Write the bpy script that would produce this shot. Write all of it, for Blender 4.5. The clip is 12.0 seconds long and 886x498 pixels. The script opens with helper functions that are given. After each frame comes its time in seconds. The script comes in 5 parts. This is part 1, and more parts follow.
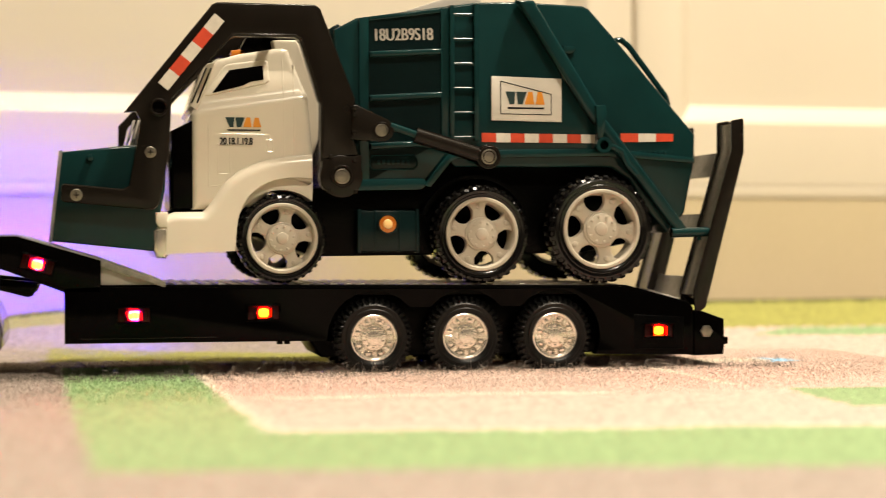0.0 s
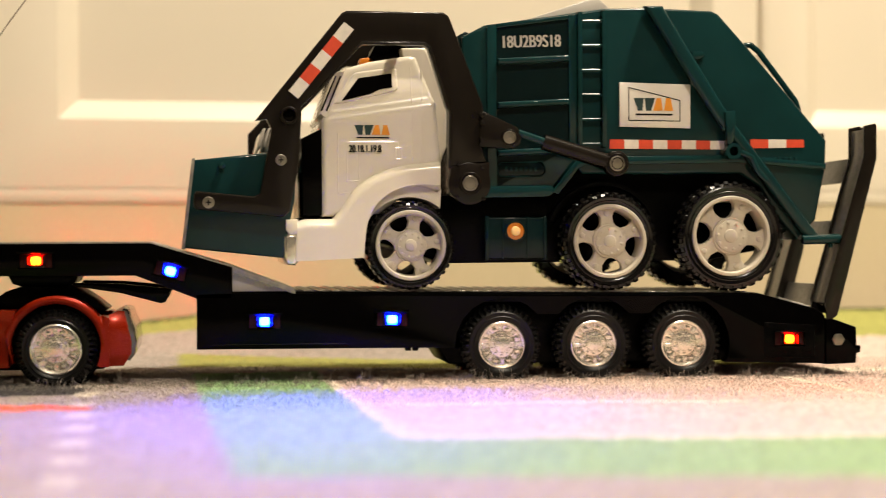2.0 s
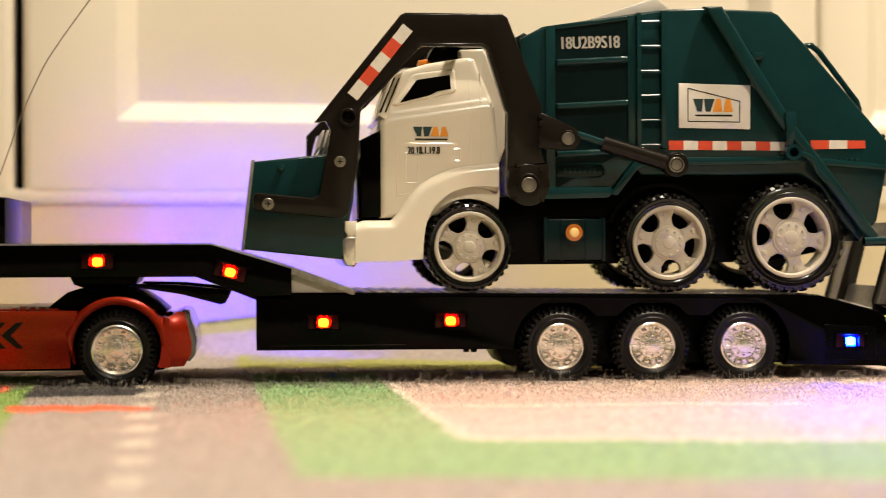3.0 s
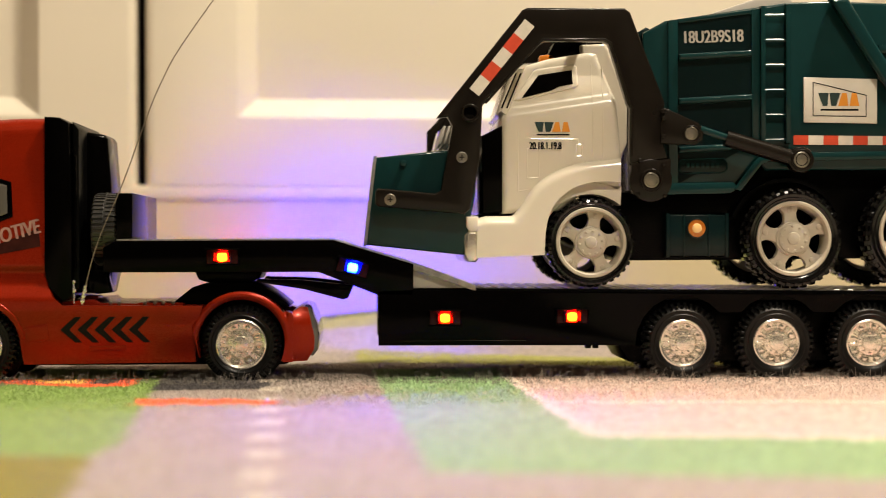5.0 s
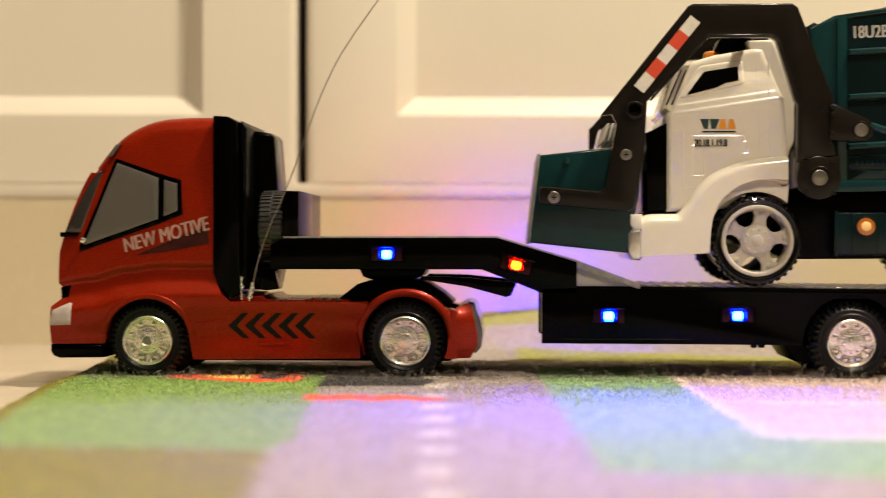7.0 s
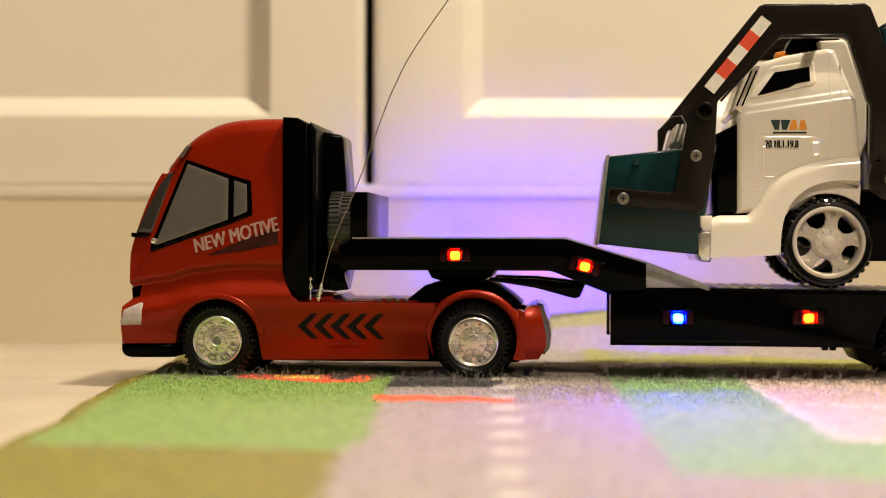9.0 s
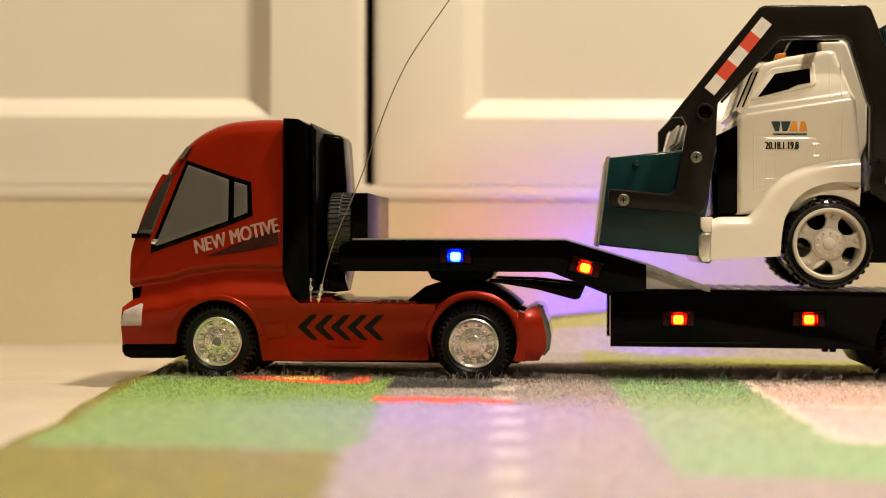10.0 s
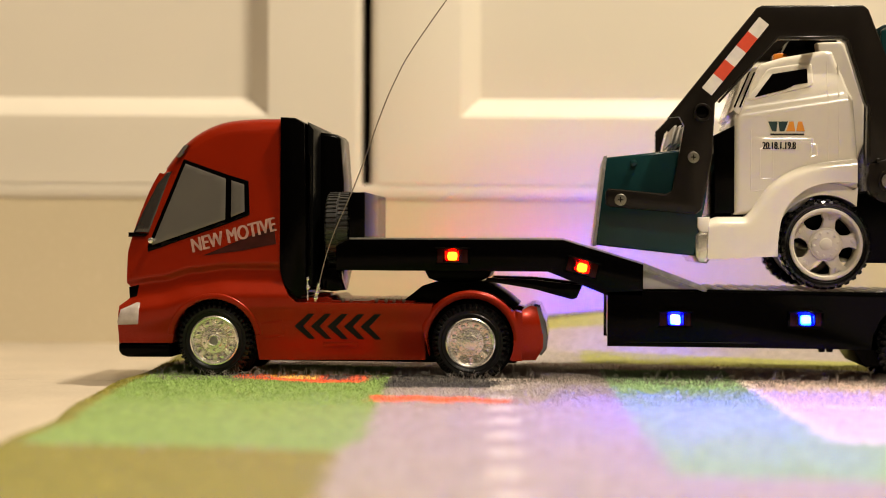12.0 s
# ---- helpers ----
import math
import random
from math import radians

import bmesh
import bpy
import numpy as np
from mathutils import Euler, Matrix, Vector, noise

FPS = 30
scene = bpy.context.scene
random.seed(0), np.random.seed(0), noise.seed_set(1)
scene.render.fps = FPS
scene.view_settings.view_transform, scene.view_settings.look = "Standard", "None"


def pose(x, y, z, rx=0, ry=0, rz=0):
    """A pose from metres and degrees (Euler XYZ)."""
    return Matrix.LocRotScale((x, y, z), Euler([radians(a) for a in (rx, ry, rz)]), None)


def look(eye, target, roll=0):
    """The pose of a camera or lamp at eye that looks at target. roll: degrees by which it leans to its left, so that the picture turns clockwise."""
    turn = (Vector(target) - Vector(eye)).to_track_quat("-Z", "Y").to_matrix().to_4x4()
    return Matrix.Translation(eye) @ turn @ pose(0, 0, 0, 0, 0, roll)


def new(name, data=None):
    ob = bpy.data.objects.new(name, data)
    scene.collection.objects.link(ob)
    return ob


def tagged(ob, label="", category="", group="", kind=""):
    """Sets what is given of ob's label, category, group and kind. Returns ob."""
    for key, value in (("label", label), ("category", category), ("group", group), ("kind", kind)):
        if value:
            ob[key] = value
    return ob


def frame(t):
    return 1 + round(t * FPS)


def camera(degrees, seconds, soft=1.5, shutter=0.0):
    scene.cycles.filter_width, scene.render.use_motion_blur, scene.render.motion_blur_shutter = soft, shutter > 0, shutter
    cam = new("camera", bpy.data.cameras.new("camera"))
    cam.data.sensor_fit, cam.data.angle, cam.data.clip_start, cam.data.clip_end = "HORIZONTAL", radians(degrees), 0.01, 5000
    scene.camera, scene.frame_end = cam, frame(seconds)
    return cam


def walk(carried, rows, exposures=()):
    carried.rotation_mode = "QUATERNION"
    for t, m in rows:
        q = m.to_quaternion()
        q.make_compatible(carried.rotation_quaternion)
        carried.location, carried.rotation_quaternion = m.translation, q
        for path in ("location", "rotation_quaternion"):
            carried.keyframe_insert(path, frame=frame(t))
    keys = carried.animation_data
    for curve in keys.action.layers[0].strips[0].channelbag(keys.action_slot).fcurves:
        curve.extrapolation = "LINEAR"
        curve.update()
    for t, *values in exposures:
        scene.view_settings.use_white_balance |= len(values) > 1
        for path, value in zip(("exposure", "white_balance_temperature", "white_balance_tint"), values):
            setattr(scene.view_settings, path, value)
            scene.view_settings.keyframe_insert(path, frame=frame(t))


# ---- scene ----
# Camera: a tripod pan; the lens sits 0.125 m ahead of the pan axis.
cam = camera(30.08, 12.0, 0.9, 0.6)
cam.data.dof.use_dof = True
cam.data.dof.focus_distance = 1.02
cam.data.dof.aperture_fstop = 5.0
ARM, AXIS_Y, EYE = 0.12545, -1.12545, 0.083
PAN = [  # seconds, yaw, pitch, roll
    (0, -12.209, -0.373, 0.204), (0.5, -11.122, -0.367, 0.191), (1, -10.722, -0.262, 0.187),
    (1.5, -9.880, -0.187, 0.187), (2, -8.256, -0.115, 0.187), (2.5, -7.579, -0.092, 0.176),
    (3, -6.446, -0.058, 0.159), (3.5, -5.535, -0.087, 0.146), (3.7, -5.072, -0.120, 0.126),
    (5.3, -2.259, -0.201, 0.052), (5.5, -1.935, -0.190, 0.020), (6, -0.629, -0.205, 0.009),
    (6.5, 0.540, -0.300, -0.006), (7, 2.348, -0.278, -0.043), (7.5, 3.720, -0.274, -0.088),
    (7.7, 4.170, -0.270, -0.116), (8.5, 4.460, -0.250, -0.150), (9.5, 4.473, -0.227, -0.179),
    (10, 4.473, -0.204, -0.210), (10.5, 4.473, -0.205, -0.237), (11, 4.471, -0.186, -0.274),
    (11.5, 4.396, -0.223, -0.305), (12, 4.382, -0.224, -0.330),
]


def pan_pose(yaw, pitch, roll):
    a = radians(yaw)
    return pose(-ARM * math.sin(a), AXIS_Y + ARM * math.cos(a), EYE, 90 + pitch, roll, yaw)


EXPOSURE = [(0, 0.09), (1.5, 0.07), (3, 0.03), (6, 0.01), (9.5, 0.01), (12, 0.01)]
walk(cam, [(t, pan_pose(y, p, r)) for t, y, p, r in PAN], EXPOSURE)

# ---- light ----
world = bpy.data.worlds.new("room_air")
world.use_nodes = True
world.node_tree.nodes["Background"].inputs[0].default_value = (1.0, 0.85, 0.65, 1)
world.node_tree.nodes["Background"].inputs[1].default_value = 0.01
scene.world = world


def area_lamp(name, eye, target, size, watts, colour):
    data = bpy.data.lights.new(name, "AREA")
    data.shape, data.size, data.energy, data.color = "DISK", size, watts, colour
    ob = new(name, data)
    ob.matrix_world = look(eye, target)
    return ob


area_lamp("unseen_ceiling_light", (0.86, -0.30, 2.30), (0.86, -0.30, 0), 0.22, 104, (1.0, 0.875, 0.69))
# Second lamp: added fill for the upright faces, out of view.
area_lamp("unseen_ceiling_light", (0.50, -1.95, 2.30), (0.50, -1.95, 0), 0.22, 63, (1.0, 0.875, 0.69))

# ---- materials ----


def material(name, colour, rough=0.5, metal=0.0, vary=0.12, scale=60.0, fine=900.0, bump=0.05, coat=0.0, attribute=False, gloss=0.5):
    """Principled surface with variation at two scales and a fine relief."""
    m = bpy.data.materials.new(name)
    m.use_nodes = True
    n, l = m.node_tree.nodes, m.node_tree.links
    bsdf = n["Principled BSDF"]
    bsdf.inputs["Roughness"].default_value, bsdf.inputs["Metallic"].default_value = rough, metal
    bsdf.inputs["Specular IOR Level"].default_value = gloss
    bsdf.inputs["Coat Weight"].default_value = coat
    bsdf.inputs["Coat Roughness"].default_value = 0.08
    coord = n.new("ShaderNodeTexCoord")
    big, small = n.new("ShaderNodeTexNoise"), n.new("ShaderNodeTexNoise")
    big.inputs["Scale"].default_value, small.inputs["Scale"].default_value = scale, fine
    big.inputs["Detail"].default_value = 6
    l.new(coord.outputs["Object"], big.inputs["Vector"])
    l.new(coord.outputs["Object"], small.inputs["Vector"])
    span = n.new("ShaderNodeMapRange")
    span.inputs["From Min"].default_value, span.inputs["From Max"].default_value = 0.3, 0.7
    span.inputs["To Min"].default_value, span.inputs["To Max"].default_value = 1 - vary, 1 + vary
    l.new(big.outputs["Fac"], span.inputs["Value"])
    times = n.new("ShaderNodeMix")
    times.data_type, times.blend_type = "RGBA", "MULTIPLY"
    times.inputs["Factor"].default_value = 1.0
    if attribute:
        at = n.new("ShaderNodeAttribute")
        at.attribute_name = "weave"
        l.new(at.outputs["Color"], times.inputs["A"])
    else:
        times.inputs["A"].default_value = (*colour, 1)
    l.new(span.outputs["Result"], times.inputs["B"])
    l.new(times.outputs["Result"], bsdf.inputs["Base Color"])
    wear = n.new("ShaderNodeMapRange")
    wear.inputs["To Min"].default_value, wear.inputs["To Max"].default_value = max(rough - 0.12, 0.03), min(rough + 0.12, 1)
    l.new(small.outputs["Fac"], wear.inputs["Value"])
    l.new(wear.outputs["Result"], bsdf.inputs["Roughness"])
    relief = n.new("ShaderNodeBump")
    relief.inputs["Strength"].default_value, relief.inputs["Distance"].default_value = bump, 0.0006
    l.new(small.outputs["Fac"], relief.inputs["Height"])
    l.new(relief.outputs["Normal"], bsdf.inputs["Normal"])
    return m


def glow(name, colour, strength):
    m = bpy.data.materials.new(name)
    m.use_nodes = True
    bsdf = m.node_tree.nodes["Principled BSDF"]
    bsdf.inputs["Base Color"].default_value = (*colour, 1)
    bsdf.inputs["Emission Color"].default_value = (*colour, 1)
    bsdf.inputs["Emission Strength"].default_value = strength
    return m


RED_PAINT = material("metallic_red_plastic", (0.225, 0.0110, 0.0008), 0.28, 0.30, 0.06, 40, 2500, 0.006, 0.12, gloss=0.2)
BLACK = material("black_plastic", (0.0006, 0.0005, 0.0005), 0.14, 0, 0.1, 80, 1500, 0.006, gloss=0.06)
BLACK_SOFT = material("matt_black_plastic", (0.0010, 0.0010, 0.0010), 0.3, 0, 0.15, 80, 1500, 0.02, gloss=0.05)
ARM_GREY = material("dark_bronze_plastic", (0.0080, 0.0062, 0.0046), 0.2, 0, 0.14, 70, 1500, 0.012, gloss=0.2)
# Rubber lightened: the sheen on the spare's tread is in its colour.
SPARE = material("rubber_greyed_for_sheen", (0.022, 0.021, 0.020), 0.3, 0, 0.3, 120, 2000, 0.1)
RUBBER = material("black_rubber", (0.0030, 0.0029, 0.0027), 0.34, 0, 0.2, 120, 2000, 0.05, gloss=0.24)
GLOSS_RUBBER = material("glossy_black_tyre_plastic", (0.0022, 0.0022, 0.0022), 0.16, 0, 0.2, 120, 2000, 0.01, gloss=0.4)
CHROME = material("chrome_plating", (0.84, 0.80, 0.72), 0.17, 0.85, 0.08, 150, 2500, 0.10)
STEEL = material("zinc_screw_steel", (0.27, 0.25, 0.21), 0.35, 1.0, 0.15, 300, 3000, 0.1)
GREEN = material("dark_teal_plastic", (0.0044, 0.0245, 0.0255), 0.14, 0, 0.12, 50, 1800, 0.010, 0.0, gloss=0.26)
# Darker copy of GREEN: recess shade put into the colour.
GREEN_SHADED = material("teal_darkened_for_recess_shade", (0.0026, 0.0105, 0.0112), 0.22, 0, 0.10, 50, 1800, 0.006, gloss=0.2)
WHITE = material("white_plastic", (0.66, 0.60, 0.495), 0.2, 0, 0.03, 40, 1800, 0.008, 0.4)
RIM_GREY = material("light_grey_plastic", (0.44, 0.395, 0.32), 0.36, 0, 0.05, 60, 1800, 0.015)
GLASS_DARK = material("smoked_window_film", (0.085, 0.076, 0.065), 0.2, 0.0, 0.05, 40, 1500, 0.005, 0.6)
GLASS_BLACK = material("dark_windshield_film", (0.026, 0.022, 0.019), 0.14, 0.0, 0.05, 40, 1500, 0.005, 0.6)
LABEL = material("printed_label_paper", (0.66, 0.62, 0.56), 0.45, 0, 0.04, 60, 1500, 0.02)
INK = material("black_print", (0.004, 0.004, 0.004), 0.5, 0, 0.1, 100, 1500, 0.02, gloss=0.15)
INK_GREEN = material("dark_green_print", (0.006, 0.028, 0.028), 0.5, 0, 0.1, 100, 1500, 0.02)
INK_ORANGE = material("orange_print", (0.72, 0.27, 0.02), 0.5, 0, 0.1, 100, 1500, 0.02)
INK_PINK = material("faded_silver_print", (0.31, 0.17, 0.135), 0.5, 0, 0.3, 300, 1800, 0.02)
TAPE_RED = material("red_reflective_tape", (0.55, 0.055, 0.02), 0.4, 0, 0.08, 200, 1800, 0.03)
TAPE_WHITE = material("white_reflective_tape", (0.62, 0.57, 0.50), 0.4, 0, 0.08, 200, 1800, 0.03)
AMBER = material("amber_plastic", (0.50, 0.15, 0.012), 0.25, 0, 0.1, 100, 1500, 0.02, 0.3)
LENS = material("clear_lamp_plastic", (0.38, 0.32, 0.29), 0.2, 0, 0.1, 300, 2500, 0.1, 0.5)
LENS_RED = material("dull_red_lamp_plastic", (0.028, 0.003, 0.004), 0.25, 0, 0.1, 300, 2500, 0.1, 0.0, gloss=0.15)
GREY_PLATE = material("grey_plastic_plate", (0.40, 0.37, 0.33), 0.35, 0, 0.06, 80, 1500, 0.03)
TREAD = material("grey_tread_plate", (0.20, 0.185, 0.16), 0.32, 0.3, 0.25, 250, 1500, 0.15)
DOOR_PAINT = material("cream_door_paint", (0.63, 0.57, 0.465), 0.42, 0, 0.025, 4, 400, 0.02)
PLINTH_PAINT = material("cream_plinth_paint", (0.56, 0.475, 0.32), 0.24, 0, 0.03, 5, 400, 0.02)
# Unseen walls are coloured dark so they add little bounce and reflection.
DARKENED_WALL = material("wall_darkened_against_bounce", (0.045, 0.036, 0.028), 0.8, 0, 0.03, 3, 300, 0.05)
CEILING_PAINT = material("white_ceiling_paint", (0.8, 0.77, 0.7), 0.85, 0, 0.03, 3, 300, 0.05)
# Near-black colour stands in for the shade inside the closet.
DARK_GAP = material("closet_darkness", (0.01, 0.009, 0.008), 0.9, 0, 0.1, 10, 100, 0.0)
LAMINATE = material("pale_oak_laminate", (0.44, 0.37, 0.28), 0.38, 0, 0.10, 14, 500, 0.05)
RUG = material("woven_play_rug", (1, 1, 1), 0.95, 0, 0.26, 320, 1300, 0.9, attribute=True)
FIBRE = material("loose_rug_fibre", (0.21, 0.185, 0.16), 0.9, 0, 0.7, 400, 1300, 0.1)
WIRE = material("dull_steel_wire", (0.24, 0.20, 0.15), 0.45, 0.5, 0.1, 200, 1500, 0.02)
LED_RED = glow("red_led", (1.0, 0.0014, 0.00004), 1500)
LED_BLUE = glow("blue_led", (0.00005, 0.0008, 1.0), 17500)
# Unseen far-side LEDs, their strength set for the glow on the doors.
LED_RED_FAR = glow("red_led_far_side", (1.0, 0.0008, 0.00002), 1500)
LED_BLUE_FAR = glow("blue_led_far_side", (0.00008, 0.00035, 1.0), 19000)
LENS_DARK = material("tinted_lamp_plastic", (0.020, 0.005, 0.024), 0.2, 0, 0.1, 300, 2500, 0.1, 0.2)

# ---- shape helpers (millimetres in, metres out) ----
MM = 0.001


def prism(points, y0, y1, bevel=0.0, seg=2):
    """A plate with the side outline points (x, z), from y0 to y1, its rim rounded."""
    bm = bmesh.new()
    near = [bm.verts.new((x * MM, y0 * MM, z * MM)) for x, z in points]
    far = [bm.verts.new((x * MM, y1 * MM, z * MM)) for x, z in points]
    n = len(points)
    bm.faces.new(near)
    bm.faces.new(far[::-1])
    for i in range(n):
        bm.faces.new((near[i], far[i], far[(i + 1) % n], near[(i + 1) % n]))
    bmesh.ops.recalc_face_normals(bm, faces=bm.faces)
    if bevel:
        sides = set(near), set(far)
        edges = [e for e in bm.edges if set(e.verts) <= sides[0] or set(e.verts) <= sides[1]]
        bmesh.ops.bevel(bm, geom=edges, offset=bevel * MM, segments=seg, profile=0.5, affect="EDGES", clamp_overlap=True)
    return bm


def box(x0, x1, y0, y1, z0, z1, bevel=0.0, seg=2):
    bm = bmesh.new()
    bmesh.ops.create_cube(bm, size=1, matrix=Matrix.Translation(((x0 + x1) / 2 * MM, (y0 + y1) / 2 * MM, (z0 + z1) / 2 * MM)) @ Matrix.Diagonal((abs(x1 - x0) * MM, abs(y1 - y0) * MM, abs(z1 - z0) * MM, 1)))
    if bevel:
        bmesh.ops.bevel(bm, geom=bm.edges[:], offset=bevel * MM, segments=seg, profile=0.5, affect="EDGES", clamp_overlap=True)
    return bm


def lathe(profile, cx=0, cz=0, seg=40, closed=True):
    """A ring turned about the y axis through (cx, cz): profile of (radius, y)."""
    bm = bmesh.new()
    rings = []
    for k in range(seg):
        a = 2 * math.pi * k / seg
        rings.append([bm.verts.new(((cx + r * math.cos(a)) * MM, y * MM, (cz + r * math.sin(a)) * MM)) for r, y in profile])
    m = len(profile)
    for k in range(seg):
        p, q = rings[k], rings[(k + 1) % seg]
        for i in range(m if closed else m - 1):
            j = (i + 1) % m
            bm.faces.new((p[i], p[j], q[j], q[i]))
    bmesh.ops.remove_doubles(bm, verts=bm.verts, dist=1e-7)
    bmesh.ops.recalc_face_normals(bm, faces=bm.faces)
    return bm


def disc(cx, cz, r, y0, y1, bevel=0.3, seg=32):
    return prism([(cx + r * math.cos(2 * math.pi * k / seg), cz + r * math.sin(2 * math.pi * k / seg)) for k in range(seg)], y0, y1, bevel)


def rod(path, r, seg=8):
    """A round bar along a path of points (x, y, z)."""
    bm = bmesh.new()
    pts = [Vector(p) * MM for p in path]
    rings = []
    for i, p in enumerate(pts):
        way = (pts[min(i + 1, len(pts) - 1)] - pts[max(i - 1, 0)]).normalized()
        u = way.cross(Vector((0, 1, 0)) if abs(way.y) < 0.9 else Vector((1, 0, 0))).normalized()
        v = way.cross(u)
        rings.append([bm.verts.new(p + (u * math.cos(2 * math.pi * k / seg) + v * math.sin(2 * math.pi * k / seg)) * r * MM) for k in range(seg)])
    for a, b in zip(rings, rings[1:]):
        for k in range(seg):
            bm.faces.new((a[k], a[(k + 1) % seg], b[(k + 1) % seg], b[k]))
    bm.faces.new(rings[0][::-1])
    bm.faces.new(rings[-1])
    bmesh.ops.recalc_face_normals(bm, faces=bm.faces)
    return bm


def joined(*bms):
    out = bmesh.new()
    for bm in bms:
        data = bpy.data.meshes.new("piece")
        bm.to_mesh(data)
        out.from_mesh(data)
        bm.free()
        bpy.data.meshes.remove(data)
    return out


def mesh_of(name, bm, mat, smooth=True, angle=35):
    data = bpy.data.meshes.new(name)
    if smooth:
        for f in bm.faces:
            f.smooth = True
        for e in bm.edges:
            e.smooth = len(e.link_faces) == 2 and e.calc_face_angle(0) < radians(angle)
    bm.to_mesh(data)
    bm.free()
    data.materials.append(mat)
    return data


def thing(name, at, label, category, group=""):
    """An Empty at the thing's base, in mm."""
    ob = new(name)
    ob.empty_display_size = 0.02
    ob.location = Vector(at) * MM
    return tagged(ob, label, category, group)


def part(name, bm, mat, parent, label="", smooth=True):
    """One mesh under a thing or a part; its coordinates stay those of the place."""
    ob = new(name, mesh_of(name, bm, mat, smooth))
    ob.parent = parent
    if parent.parent is None:
        ob.location = -parent.location
    if label:
        tagged(ob, label)
    return ob


def arc(cx, cz, r, a0, a1, n):
    return [(cx + r * math.cos(radians(a0 + (a1 - a0) * k / n)), cz + r * math.sin(radians(a0 + (a1 - a0) * k / n))) for k in range(n + 1)]


def rounded(points, times=2):
    """An open outline with its corners cut round."""
    for _ in range(times):
        cut = [points[0]]
        for (xa, za), (xb, zb) in zip(points, points[1:]):
            cut += [(0.75 * xa + 0.25 * xb, 0.75 * za + 0.25 * zb), (0.25 * xa + 0.75 * xb, 0.25 * za + 0.75 * zb)]
        points = cut + [points[-1]]
    return points


def writing(name, text, mat, parent, x0, z0, x1, height, y, rise=0.0, shear=0.0, label="", bold=0.0):
    """Raised letters on the side plane y: from (x0, z0) to x1, climbing by rise degrees."""
    curve = bpy.data.curves.new(name, "FONT")
    curve.body, curve.size, curve.extrude, curve.shear, curve.offset = text, 1.0, 0.0, shear, 0.0
    tmp = new(name, curve)
    data = bpy.data.meshes.new_from_object(tmp.evaluated_get(bpy.context.evaluated_depsgraph_get()))
    bpy.data.objects.remove(tmp)
    xs = [v.co.x for v in data.vertices]
    zs = [v.co.y for v in data.vertices]
    sx, sz = (x1 - x0) / math.cos(radians(rise)) / (max(xs) - min(xs)), height / (max(zs) - min(zs))
    a = radians(rise)
    for v in data.vertices:
        u, w = (v.co.x - min(xs)) * sx, (v.co.y - min(zs)) * sz
        v.co = ((x0 + u * math.cos(a) - w * math.sin(a)) * MM, y * MM, (z0 + u * math.sin(a) + w * math.cos(a)) * MM)
    if bold:
        twin = bmesh.new()
        for shift in (0, bold, 2 * bold):
            twin.from_mesh(data)
            for v in twin.verts[-len(data.vertices):]:
                v.co += Vector((shift * MM, -shift * MM * 0.02, 0))
        twin.to_mesh(data)
        twin.free()
    data.materials.clear()
    data.materials.append(mat)
    ob = new(name, data)
    ob.parent = parent
    if parent.parent is None:
        ob.location = -parent.location
    if label:
        tagged(ob, label)
    return ob


# ---- room ----
# The closet front stands 3.6 degrees askew to the trucks.
ROOM = Matrix.Translation((0, 0.44824, 0)) @ pose(0, 0, 0, 0, 0, 3.617) @ Matrix.Translation((0, -0.447, 0))


def built(name, bm, mat, label, category, angle=35):
    ob = new(name, mesh_of(name, bm, mat, True, angle))
    ob.matrix_basis = ROOM
    return tagged(ob, label, category, kind="structure")


def room():
    slab = built("floor", box(-2200, 3000, -3200, 520, -60, -8.2), LABEL, "pale oak laminate floor boards with pale joints", "floor")
    rows = [-3200 + 272 * k for k in range(14)] + [520]
    for k, (y0, y1) in enumerate(zip(rows, rows[1:])):
        x = -2200 - (k * 413) % 1290
        while x < 3000:
            x0, x1 = max(x, -2200), min(x + 1290, 3000)
            if x1 - x0 > 20:
                plank = new("plank", mesh_of("plank", box(x0 + 0.5, x1 - 0.5, y0 + 0.6, y1 - 0.6, -8.2, -7.2, 0.3, 1), LAMINATE))
                plank.parent = slab
            x += 1290
    built("wall_south", box(-2300, 3100, -3300, -3200, -60, 2450), DARKENED_WALL, "plain unseen wall, darkened to cut reflections", "wall")
    built("wall_west", box(-2300, -2200, -3200, 620, -60, 2450), DARKENED_WALL, "plain unseen wall, darkened to cut reflections", "wall")
    built("wall_east", box(3000, 3100, -3200, 620, -60, 2450), DARKENED_WALL, "plain unseen wall, darkened to cut reflections", "wall")
    built("wall_north", box(-2300, 3100, 530, 620, -60, 2450), DARK_GAP, "closet back coloured near black for the shade behind the doors", "wall")
    built("ceiling", box(-2300, 3100, -3300, 620, 2400, 2500), CEILING_PAINT, "plain white ceiling", "ceiling")
    built("plinth", prism_x([(448.5, -7), (448.5, 120.9), (520, 120.9), (520, -7)], -2200, 3000), PLINTH_PAINT, "smooth cream plinth board under the closet doors", "plinth")
    built("trim", box(-2200, 3000, 447.5, 500, 121, 133.5, 0.4), DOOR_PAINT, "cream bottom track of the closet doors", "track")


def prism_x(points, x0, x1):
    """A bar along x with the section points (y, z)."""
    bm = bmesh.new()
    a = [bm.verts.new((x0 * MM, y * MM, z * MM)) for y, z in points]
    b = [bm.verts.new((x1 * MM, y * MM, z * MM)) for y, z in points]
    n = len(points)
    bm.faces.new(a)
    bm.faces.new(b[::-1])
    for i in range(n):
        bm.faces.new((a[i], b[i], b[(i + 1) % n], a[(i + 1) % n]))
    bmesh.ops.recalc_face_normals(bm, faces=bm.faces)
    return bm


